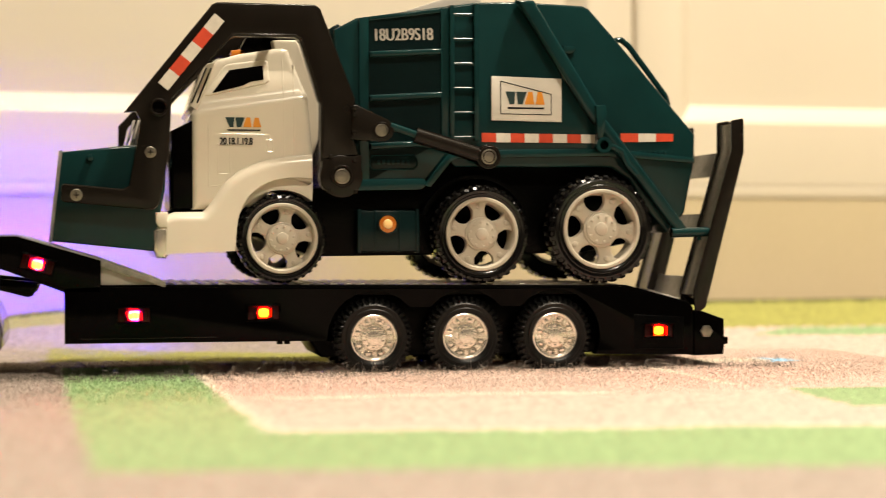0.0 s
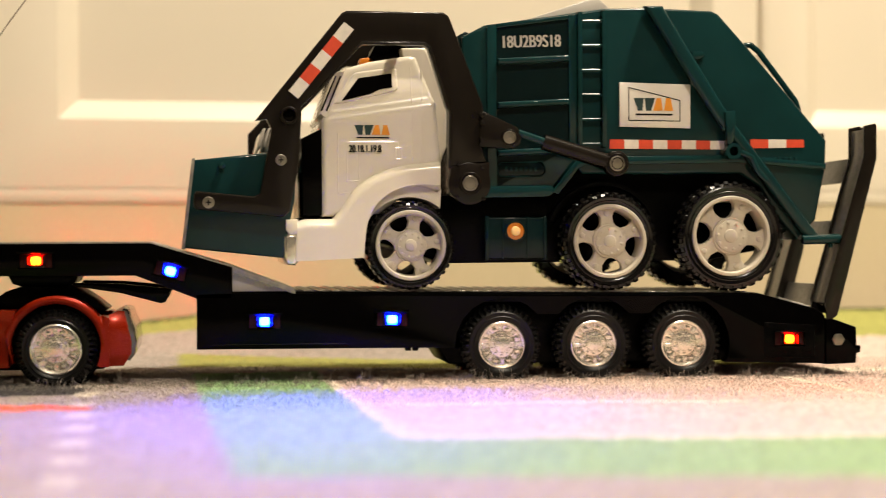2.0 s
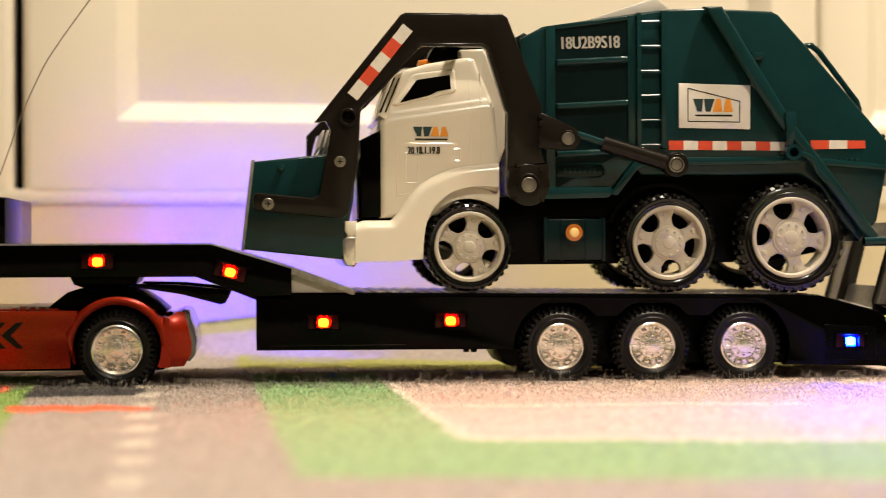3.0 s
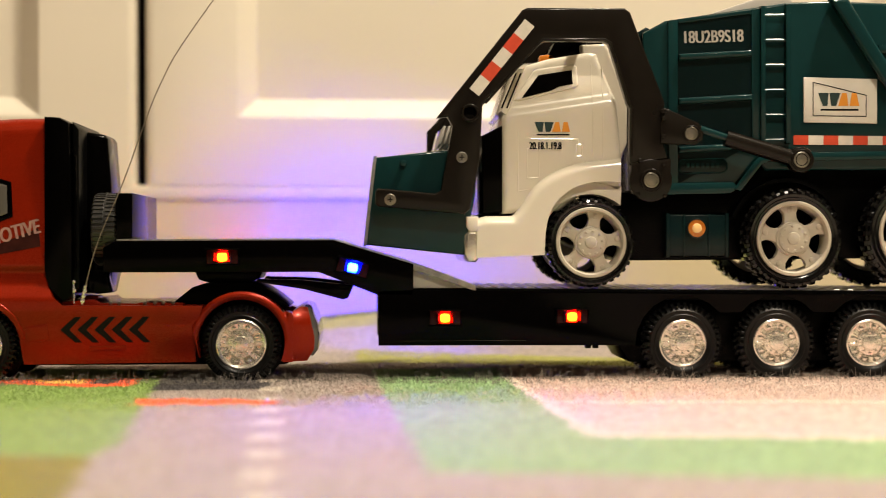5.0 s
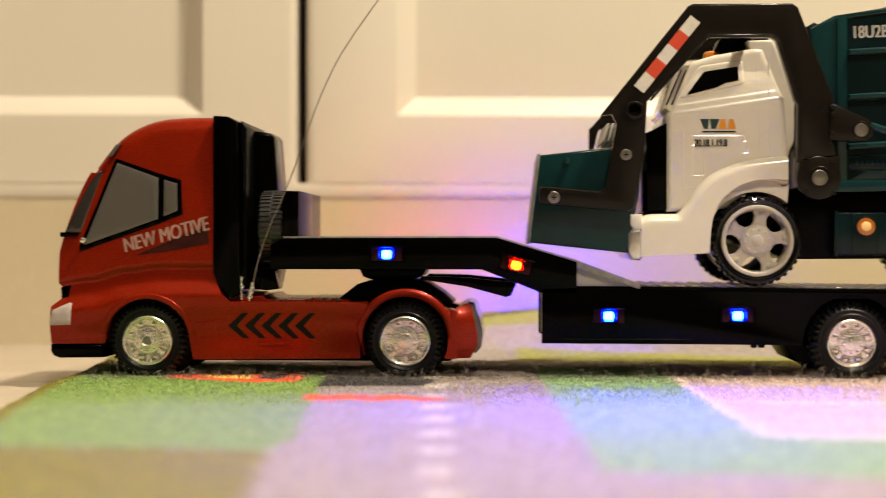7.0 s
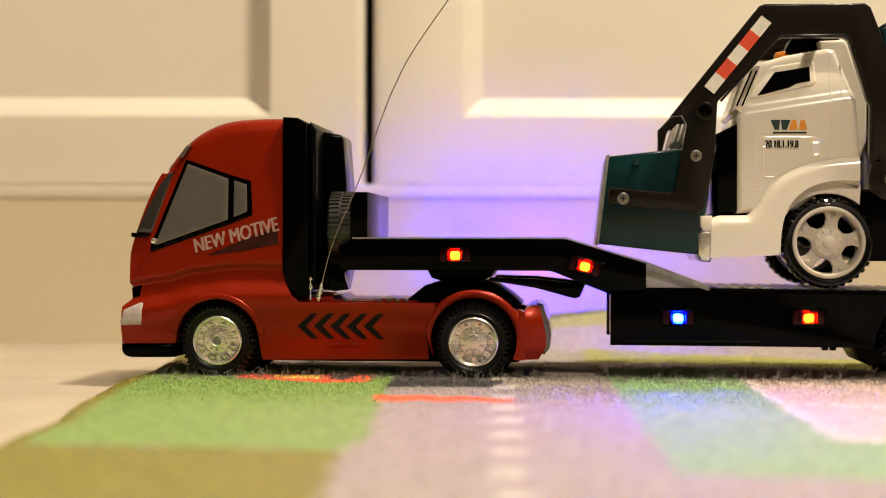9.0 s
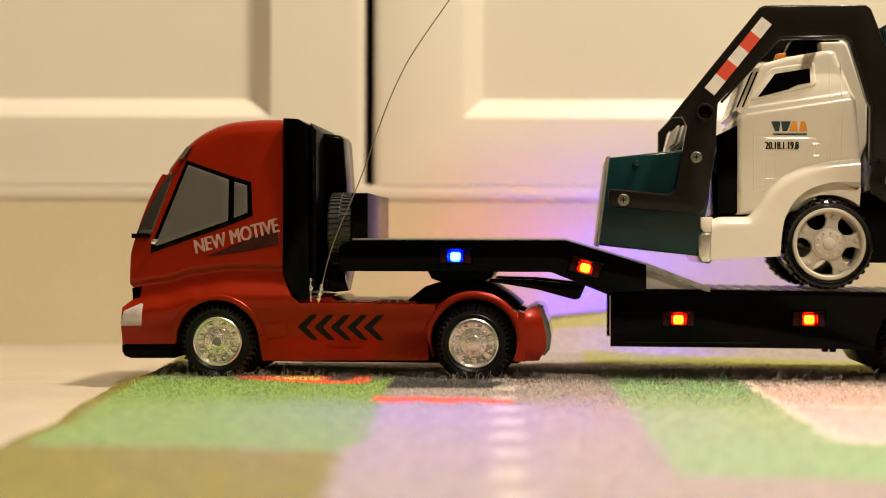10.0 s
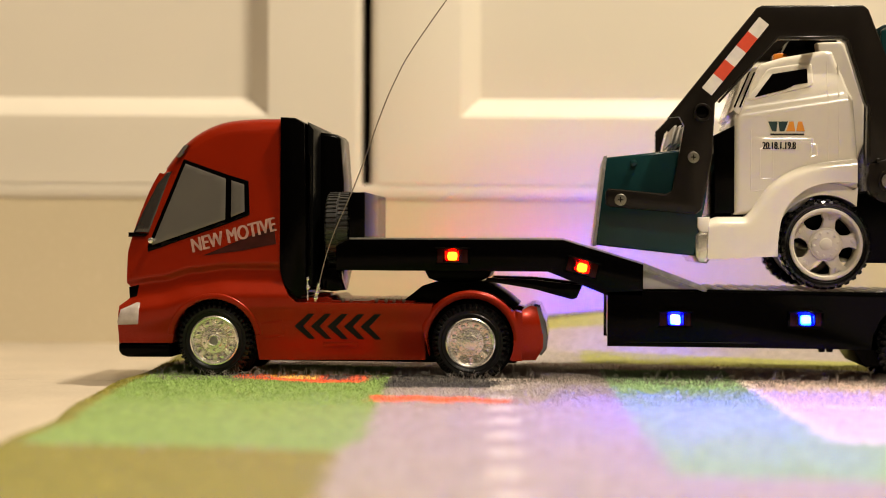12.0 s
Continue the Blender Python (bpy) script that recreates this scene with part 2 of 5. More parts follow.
def door_leaf(name, x0, x1, p0, p1):
    """A closet door with one sunk panel from p0 to p1 and a rounded moulding round it."""
    y, zb, zt, top, deep = 447.0, 133.6, 192.6, 2050.0, 17.5
    bm = bmesh.new()

    def ring(inset, back):
        return [bm.verts.new((x * MM, (y + back) * MM, z * MM)) for x, z in
                ((p0 + inset, zt + inset), (p1 - inset, zt + inset), (p1 - inset, 1880 - inset), (p0 + inset, 1880 - inset))]
    outer = [bm.verts.new((x * MM, (y + 6) * MM, z * MM)) for x, z in ((x0, zb), (x1, zb), (x1, top), (x0, top))]
    soft = [[bm.verts.new((x * MM, (y + k) * MM, z * MM)) for x, z in ((x0 + e, zb), (x1 - e, zb), (x1 - e, top), (x0 + e, top))] for e, k in ((1.6, 2.2), (4.5, 0.5), (8.0, 0.0))]
    back = [bm.verts.new((x * MM, (y + 35) * MM, z * MM)) for x, z in ((x0, zb), (x1, zb), (x1, top), (x0, top))]
    rings = [outer, *soft, ring(0, 0), ring(0.8, 0.4), ring(17.0, 16.9), ring(17.8, deep)]
    for p, q in zip(rings, rings[1:]):
        for i in range(4):
            bm.faces.new((p[i], p[(i + 1) % 4], q[(i + 1) % 4], q[i]))
    bm.faces.new(rings[-1])
    for i in range(4):
        bm.faces.new((outer[i], outer[(i + 1) % 4], back[(i + 1) % 4], back[i]))
    bm.faces.new(back)
    bmesh.ops.recalc_face_normals(bm, faces=bm.faces)
    built(name, bm, DOOR_PAINT, "cream painted closet door with a moulded sunk panel", "door", 30)


room()
built("wall_north", box(-2200, 3000, 447, 530, 2052, 2400), DARKENED_WALL, "plain wall above the closet doors", "wall")
built("wall_north", box(-2200, -936, 447, 530, 121, 2052), DARKENED_WALL, "plain wall beside the closet doors", "wall")
built("wall_north", box(2002, 3000, 447, 530, 121, 2052), DARKENED_WALL, "plain wall beside the closet doors", "wall")
door_leaf("door_1", -934, -192.2, -850, -274)
door_leaf("door_2", -184.2, 534.5, -106, 489)
door_leaf("door_3", 535.8, 1260, 581, 1180)
door_leaf("door_4", 1268, 2000, 1350, 1920)


# ---- ceiling lamps, unseen; the second is an added front fill ----


def unseen_ceiling_lamp(x, y):
    t = thing("unseen_ceiling_lamp", (x, y, 2400), "round frosted ceiling lamp, unseen, with warm light", "lamp")
    part("mount", lathe_z([(0, 2400), (90, 2400), (90, 2370), (170, 2350), (170, 2345), (0, 2345)], x, y), CEILING_PAINT, t)
    part("diffuser", lathe_z([(0, 2308), (110, 2312), (155, 2328), (162, 2345), (0, 2345)], x, y), LENS, t, "frosted glass diffuser")


def lathe_z(profile, cx, cy, seg=32):
    bm = bmesh.new()
    rings = [[bm.verts.new(((cx + r * math.cos(2 * math.pi * k / seg)) * MM, (cy + r * math.sin(2 * math.pi * k / seg)) * MM, z * MM)) for r, z in profile] for k in range(seg)]
    for k in range(seg):
        p, q = rings[k], rings[(k + 1) % seg]
        for i in range(len(profile) - 1):
            bm.faces.new((p[i], p[i + 1], q[i + 1], q[i]))
    bmesh.ops.remove_doubles(bm, verts=bm.verts, dist=1e-7)
    bmesh.ops.recalc_face_normals(bm, faces=bm.faces)
    return bm


unseen_ceiling_lamp(860, -300)
# Housing for the added fill lamp.
unseen_ceiling_lamp(500, -1950)

# ---- rug ----
ROAD = (0.285, 0.242, 0.215)
PINK = (0.45, 0.355, 0.31)
LEAF = (0.180, 0.265, 0.070)
MINT = (0.212, 0.315, 0.155)
OLIVE = (0.180, 0.162, 0.026)
MOSS = (0.265, 0.262, 0.062)
DASH = (0.43, 0.38, 0.325)
PALE = (0.54, 0.48, 0.41)
SOOT = (0.048, 0.043, 0.043)
FLAME = (0.68, 0.13, 0.05)
SUN = (0.70, 0.45, 0.10)
# Near-black rim colour: painted shade where the rug meets the plinth.
PLINTH_SHADE = (0.035, 0.038, 0.010)
SKY = (0.30, 0.48, 0.62)
# Printed fields of the rug, bottom to top: colour and outline in mm.
FIELDS = [
    (LEAF, [(-330, 95), (-124, 95), (-118, -3), (-97, -313), (-101, -351), (-330, -330)]),
    (OLIVE, [(-330, -332), (-101, -352), (-90, -469), (-80, -720), (-330, -720)]),
    (SOOT, [(-118, 22), (-50, 20), (-50, -60), (-116, -66)]),
    (FLAME, [(-116, -112), (-104, -120), (-92, -110), (-80, -122), (-66, -114), (-54, -126), (-42, -118), (-40, -146), (-52, -152), (-60, -142), (-74, -154), (-88, -142), (-98, -150), (-114, -140)]),
    (FLAME, [(-216, 20), (-132, 18), (-130, -36), (-156, -42), (-190, -24), (-214, -10)]),
    (SUN, [(-198, 14), (-164, 14), (-160, -22), (-182, -18)]),
    (SOOT, [(-158, 14), (-142, 14), (-144, -24), (-156, -20)]),
    (MINT, [(10, 90), (92, 86), (91, -14), (102, -296), (353, -331), (900, -408), (900, -546), (296, -447), (29, -403), (13, -14)]),
    (PINK, [(92, 86), (376, 80), (377, -40), (386, -141), (394, -250), (900, -300), (900, -408), (353, -331), (102, -296), (91, -14)]),
    (PALE, [(90, 30), (96, 30), (108, -290), (102, -296)]),
    (PALE, [(102, -296), (108, -288), (900, -398), (900, -408)]),
    (PALE, [(110, -138), (304, -150), (304, -160), (110, -148)]),
    (PALE, [(374, -10), (383, -10), (390, -142), (381, -142)]),
    (PINK, [(380, 60), (960, 60), (960, -300), (394, -250), (386, -141)]),
    (MINT, [(402, -158), (900, -190), (900, -310), (396, -255)]),
    (MOSS, [(0, 150), (188, 104), (420, 100), (430, 190), (200, 188), (0, 257)]),
    (PINK, [(430, 58), (960, 50), (960, 300), (430, 300)]),
    (PALE, [(424, 20), (472, 24), (476, 56), (424, 60)]),
    (SKY, [(466, 14), (496, 26), (490, 48), (470, 58), (478, 34)]),
    (MOSS, [(-330, 350), (40, 350), (420, 300), (960, 290), (960, 560), (-330, 560)]),
    (MINT, [(560, 262), (960, 236), (960, 292), (600, 292)]),
]
for k in range(9):
    y0 = 14 - 58 * k
    x0 = -50 - 0.047 * y0
    FIELDS.append((DASH, [(x0 - 6, y0), (x0 + 7, y0), (x0 + 6, y0 - 28), (x0 - 7, y0 - 28)]))


def inside(points, x, y):
    hit = np.zeros(x.shape, bool)
    for (xa, ya), (xb, yb) in zip(points, points[1:] + points[:1]):
        if ya == yb:
            continue
        cross = ((ya > y) != (yb > y)) & (x < (xb - xa) * (y - ya) / (yb - ya) + xa)
        hit ^= cross
    return hit


def rug_left(y):
    """The rug's left rim, gently waved."""
    return -281.0 - 0.095 * (y + 24) + 3 * np.sin(y / 55.0) + 1.5 * np.sin(y / 21.0)


def rug_height(x, y):
    """Top of the rug: flat under the trucks, rising where it is pushed against the plinth."""
    s = np.clip((y - 215) / 220, 0, 1)
    rise = 24 * s * s * (3 - 2 * s) * np.clip((x + 200) / 220, 0, 1)
    edge = np.clip((x - rug_left(y)) / 12, 0, 1)
    # The 2.4 mm lip turns the painted shade strip to the camera.
    return rise + 2.4 * np.clip((y - 409) / 3, 0, 1) - 6.0 * (1 - edge) ** 2 + 0.35 * np.sin(x / 23.0 + 1.3 * np.sin(y / 31.0)) * np.sin(y / 19.0)


def rug_colour(x, y, fuzz=2.2):
    """Weave colours at points in mm, with frayed borders between the fields."""
    rng = np.random.RandomState(7)
    xs, ys = x + rng.normal(0, fuzz, x.shape), y + rng.normal(0, fuzz, y.shape)
    col = np.empty(x.shape + (4,), np.float32)
    col[..., :3], col[..., 3] = ROAD, 1
    for rgb, points in FIELDS:
        col[inside(points, xs, ys), :3] = rgb
    rim = xs < rug_left(ys) + 16
    col[rim, :3] = OLIVE
    # far rim strip darkened as the shadow gap at the plinth
    col[ys > 410, :3] = PLINTH_SHADE
    col[..., :3] *= rng.uniform(0.78, 1.2, x.shape)[..., None]
    return col


def coloured_mesh(name, verts, faces, colours, mat):
    data = bpy.data.meshes.new(name)
    data.vertices.add(len(verts))
    data.vertices.foreach_set("co", verts.astype(np.float32).ravel())
    k = faces.shape[1]
    data.loops.add(faces.size)
    data.loops.foreach_set("vertex_index", faces.astype(np.int32).ravel())
    data.polygons.add(len(faces))
    data.polygons.foreach_set("loop_start", (np.arange(len(faces)) * k).astype(np.int32))
    at = data.attributes.new("weave", "FLOAT_COLOR", "POINT")
    at.data.foreach_set("color", colours.astype(np.float32).ravel())
    data.update()
    data.validate()
    data.materials.append(mat)
    return data


def rug():
    step = 3.0
    u, y = np.meshgrid(np.arange(0, 1260, step), np.arange(-720, 420, step), indexing="ij")
    x = rug_left(y) + u
    z = rug_height(x, y)
    top = np.stack((x, y, z), -1) * MM
    n, m = x.shape
    idx = np.arange(n * m).reshape(n, m)
    f = np.stack((idx[:-1, :-1], idx[1:, :-1], idx[1:, 1:], idx[:-1, 1:]), -1).reshape(-1, 4)
    # the rim down to the floor
    low = np.stack((x[0], y[0], np.full(m, -7.2)), -1) * MM
    lid = n * m + np.arange(m)
    rim = np.stack((idx[0, :-1], idx[0, 1:], lid[1:], lid[:-1]), -1)
    verts = np.concatenate((top.reshape(-1, 3), low))
    cols = np.concatenate((rug_colour(x, y).reshape(-1, 4), rug_colour(x[0], y[0])))
    data = coloured_mesh("play_rug", verts, np.concatenate((f, rim)), cols, RUG)
    data.polygons.foreach_set("use_smooth", np.ones(len(data.polygons), bool))
    ob = tagged(new("play_rug", data), "printed children's road rug in green, grey and pink", "rug")
    # short upright pile where the lens is sharp
    rng = np.random.RandomState(3)
    count = 190000
    px = rng.uniform(-300, 560, count)
    py = -190 + 350 * rng.beta(2.4, 2.0, count)
    keep = px > rug_left(py) + 1
    px, py = px[keep], py[keep]
    pz = rug_height(px, py)
    turn, lean = rng.uniform(0, 6.28, len(px)), rng.uniform(0, 6.28, len(px))
    high = rng.uniform(0.4, 1.2, len(px))
    w = 0.28
    a = np.stack((px - w * np.cos(turn), py - w * np.sin(turn), pz - 0.2), -1)
    b = np.stack((px + w * np.cos(turn), py + w * np.sin(turn), pz - 0.2), -1)
    c = np.stack((px + 0.8 * np.cos(lean), py + 0.8 * np.sin(lean), pz + high), -1)
    verts = np.stack((a, b, c), 1).reshape(-1, 3) * MM
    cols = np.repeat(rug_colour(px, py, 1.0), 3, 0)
    # strand colours lifted to offset the shade between upright strands
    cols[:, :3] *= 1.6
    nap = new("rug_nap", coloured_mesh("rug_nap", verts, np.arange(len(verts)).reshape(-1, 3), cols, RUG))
    nap.parent = ob
    tagged(nap, "short upright wool nap", kind="stuff")
    # loose curled fibres along the wheel line
    rng = random.Random(5)
    curls = bmesh.new()
    for k in range(2300):
        x, y, z = rng.uniform(-262, 470), rng.gauss(-15, 11), 0.2
        way, climb, bend = rng.uniform(0, 6.28), rng.uniform(0.5, 1.3), rng.uniform(-0.55, 0.55)
        path, step = [], rng.uniform(0.5, 1.1)
        for i in range(rng.randint(6, 11)):
            path.append((x, y, max(z, 0.1)))
            way += rng.gauss(0, 0.35)
            climb += bend + rng.gauss(0, 0.25)
            x += step * math.cos(climb) * math.cos(way)
            y += step * math.cos(climb) * math.sin(way) * 0.6
            z += step * math.sin(climb)
        strand = rod(path, rng.uniform(0.08, 0.15), 3)
        data = bpy.data.meshes.new("strand")
        strand.to_mesh(data)
        strand.free()
        curls.from_mesh(data)
        bpy.data.meshes.remove(data)
    fib = new("loose_fibre", mesh_of("loose_fibre", curls, FIBRE, False))
    fib.parent = ob
    tagged(fib, "curled loose grey fibres", kind="stuff")


rug()

# ---- wheels ----


def chunky_tyre(r, y0, y1, hole, lugs, depth):
    """A tyre whose tread stands up in two rows of staggered blocks, one connected skin."""
    w = y1 - y0
    low, c = r - depth, min(2.6, 1.2 * depth)
    wall = [(hole, y0 + 1.5), (hole + 1.2, y0 + 0.3), (hole + (r - hole) * 0.30, y0 - 0.1), (hole + (r - hole) * 0.36, y0 + 0.35), (hole + (r - hole) * 0.55, y0), (low - 2.0, y0 + 0.6)]
    tread = [(0, y0 + 0.8, c), (0, y0 + 0.8 + c, 0.2), (0, y0 + 0.46 * w, 0), (None, y0 + 0.47 * w, 0), (None, y0 + 0.53 * w, 0), (1, y0 + 0.54 * w, 0), (1, y1 - 0.8 - c, 0.2), (1, y1 - 0.8, c)]
    back = [(low - 2.0, y1 - 0.6), (hole + 1.2, y1), (hole, y1 - 1)]
    bm, rings = bmesh.new(), []
    for k in range(lugs):
        for share, up in ((0.04, (1, 0)), (0.46, (1, 0)), (0.54, (0, 1)), (0.96, (0, 1))):
            a = 2 * math.pi * (k + share) / lugs
            section = list(wall)
            for row, y, cut in tread:
                stands = row is not None and up[row]
                section.append((r - cut, y) if stands else (low - (1.6 if cut > 1 else 0), y + (1.0 if cut > 1 and row == 0 else -1.0 if cut > 1 else 0)))
            section += back
            rings.append([bm.verts.new((q * math.cos(a) * MM, y * MM, q * math.sin(a) * MM)) for q, y in section])
    m = len(rings[0])
    for i, p in enumerate(rings):
        q = rings[(i + 1) % len(rings)]
        for j in range(m):
            bm.faces.new((p[j], p[(j + 1) % m], q[(j + 1) % m], q[j]))
    bmesh.ops.recalc_face_normals(bm, faces=bm.faces)
    return bm


def chrome_hub(r, y0):
    """A dished chrome wheel face with eight recessed windows, bolts and a centre cap."""
    face = lathe([(r, y0 + 3), (r, y0 + 0.4), (r - 0.8, y0), (r - 2.0, y0 + 0.5), (r - 2.6, y0 + 2.2), (r * 0.62, y0 + 2.6), (r * 0.52, y0 + 0.9), (r * 0.34, y0 + 0.7), (r * 0.30, y0 - 0.6), (r * 0.12, y0 - 0.9), (0.01, y0 - 0.9), (0.01, y0 + 3)], seg=40)
    extra = []
    for k in range(8):
        a = 2 * math.pi * k / 8
        extra.append(disc(r * 0.70 * math.cos(a), r * 0.70 * math.sin(a), r * 0.10, y0 + 0.9, y0 + 3, 0.4, 10))
        b = a + math.pi / 8
        p = [(r * q * math.cos(b + d), r * q * math.sin(b + d)) for q, d in ((0.58, -0.16), (0.86, -0.13), (0.86, 0.13), (0.58, 0.16))]
        extra.append(prism(p, y0 + 1.1, y0 + 3, 0.5, 1))
    for k in range(10):
        a = 2 * math.pi * k / 10
        extra.append(disc(r * 0.43 * math.cos(a), r * 0.43 * math.sin(a), r * 0.055, y0 - 0.1, y0 + 1.5, 0.2, 8))
    return joined(face, *extra)


def spoked_rim(r, y0, depth):
    """A five-spoke toy wheel: thin lip, deep barrel, sunk spokes with end knobs and a bolted hub."""
    ring = lathe([(r, y0 + depth), (r, y0 + 0.6), (r - 0.5, y0), (r - 1.9, y0), (r - 2.7, y0 + 1.0), (r - 3.8, y0 + depth)], seg=44)
    bits = [ring, disc(0, 0, r * 0.46, y0 + 2.6, y0 + depth * 0.7, 0.8, 28), disc(0, 0, r * 0.40, y0 + 1.6, y0 + 4, 0.6, 26), disc(0, 0, r * 0.17, y0 + 1.0, y0 + 4, 0.5, 18)]
    for k in range(5):
        a = 2 * math.pi * (k + 0.25) / 5
        ca, sa = math.cos(a), math.sin(a)
        p = [(u * ca - v * sa, u * sa + v * ca) for u, v in ((r * 0.34, -r * 0.25), (r * 0.50, -r * 0.175), (r * 0.66, -r * 0.165), (r * 0.78, -r * 0.23), (r * 0.90, -r * 0.40), (r * 0.90, r * 0.40), (r * 0.78, r * 0.23), (r * 0.66, r * 0.165), (r * 0.50, r * 0.175), (r * 0.34, r * 0.25))]
        bits.append(prism(p, y0 + 4.0, y0 + depth * 0.7, 0.8))
        bits.append(disc(r * 0.76 * ca, r * 0.76 * sa, r * 0.075, y0 + 3.2, y0 + 6, 0.5, 12))
    for k in range(10):
        a = 2 * math.pi * (k + 0.5) / 10
        bits.append(disc(r * 0.33 * math.cos(a), r * 0.33 * math.sin(a), r * 0.04, y0 + 1.2, y0 + 3, 0.2, 8))
    return joined(*bits)


def wheel(parent, meshes, x, y, z, turn=0.0, far=False):
    """A wheel under a thing; meshes: (part name, mesh)."""
    hub = new("wheel")
    hub.empty_display_size = 0.01
    hub.parent = parent
    hub.matrix_basis = Matrix.Translation(Vector((x, y, z)) * MM - parent.location) @ pose(0, 0, 0, 0, turn, 180 if far else 0)
    for name, data in meshes:
        ob = new(name, data)
        ob.parent = hub
    return hub


TRAILER_WHEEL = [("tyre", mesh_of("trailer_tyre", chunky_tyre(24.9, 0.5, 17, 14.2, 38, 2.0), RUBBER)), ("rim", mesh_of("trailer_rim", chrome_hub(14.6, 1.2), CHROME))]
TRACTOR_WHEEL = [("tyre", mesh_of("tractor_tyre", chunky_tyre(23.8, 0.5, 17, 14.8, 40, 1.9), RUBBER)), ("rim", mesh_of("tractor_rim", chrome_hub(15.2, 0.4), CHROME))]


def toy_wheel(r, rim):
    return [("tyre", mesh_of("toy_tyre", chunky_tyre(r, 0.5, 23, rim - 0.6, 34, 1.4), GLOSS_RUBBER)), ("rim", mesh_of("toy_rim", spoked_rim(rim, 0.0, 14), RIM_GREY))]


# ---- red tractor unit ----
ANTENNA = [(-163.9, 1, 47), (-163.1, 0, 51.8), (-160.6, -1, 64), (-156.9, -1, 77.8), (-151.5, -1, 92.5), (-144.8, -1, 107.2), (-139.5, -1, 120), (-134.5, -1, 133.0), (-128, -1, 152), (-121.2, -1, 170.2), (-116, -1, 181.5), (-108.7, -1, 196.6), (-84.7, -1, 230.8), (-45, -1, 285)]


def domed(points, y0, y1, dome, seg, crest):
    """Like prism, but the rims whose ends both pass crest(x, z) are rounded widely, the others slightly."""
    bm = prism(points, y0, y1)
    ends = (y0 * MM, y1 * MM)

    def rim(e):
        return any(all(abs(v.co.y - y) < 1e-6 for v in e.verts) for y in ends)
    wide = [e for e in bm.edges if rim(e) and all(crest(v.co.x / MM, v.co.z / MM) for v in e.verts)]
    bmesh.ops.bevel(bm, geom=wide, offset=dome * MM, segments=seg, profile=0.5, affect="EDGES", clamp_overlap=False)
    return bm


def crowned(bm, skin, middle, step=4.0):
    """Bend both flanks of a shape: skin(x, z) in mm is how far the near flank lies inside its plane."""
    for axis in (0, 2):
        lo, hi = min(v.co[axis] for v in bm.verts), max(v.co[axis] for v in bm.verts)
        cuts = int((hi - lo) / (step * MM))
        for k in range(1, cuts + 1):
            at, no = [0, 0, 0], [0, 0, 0]
            at[axis], no[axis] = lo + (hi - lo) * k / (cuts + 1), 1
            bmesh.ops.bisect_plane(bm, geom=bm.verts[:] + bm.edges[:] + bm.faces[:], dist=1e-7, plane_co=at, plane_no=no)
    for v in bm.verts:
        d = skin(v.co.x / MM, v.co.z / MM) * MM
        v.co.y += d if v.co.y < middle * MM else -d
    return bm


def blend(points, u):
    """Smooth curve through (u, value) points."""
    if u <= points[0][0]:
        return points[0][1]
    for (a, p), (b, q) in zip(points, points[1:]):
        if u <= b:
            k = (u - a) / (b - a)
            return p + (q - p) * k * k * (3 - 2 * k)
    return points[-1][1]


def tractor_skin(x, z):
    """Cab flank: leaning in above the waist, a cove under it, a shoulder, tucked in at the sill."""
    waist = blend([(-282, 55.5), (-262, 58.0), (-240, 63.5), (-220, 66.0)], x)
    u = z - waist
    if u > 0:
        return blend([(0, 3.3), (3.5, 0.9)], u) + 6.0 * (u / 93) ** 1.6
    return blend([(-54, 4.2), (-34, -0.2), (-22, -2.4), (-17, -2.5), (-6, 2.3), (0, 3.3)], u)


def refuse_cab_skin(x, z):
    """Refuse cab flank: near upright to the shoulder, then leaning in."""
    u = z - (162.0 + (x - 91) * 0.15)
    return blend([(-4, 0.0), (4.5, 2.6)], u) + 0.16 * max(u, 0) + 0.014 * max(-u, 0)


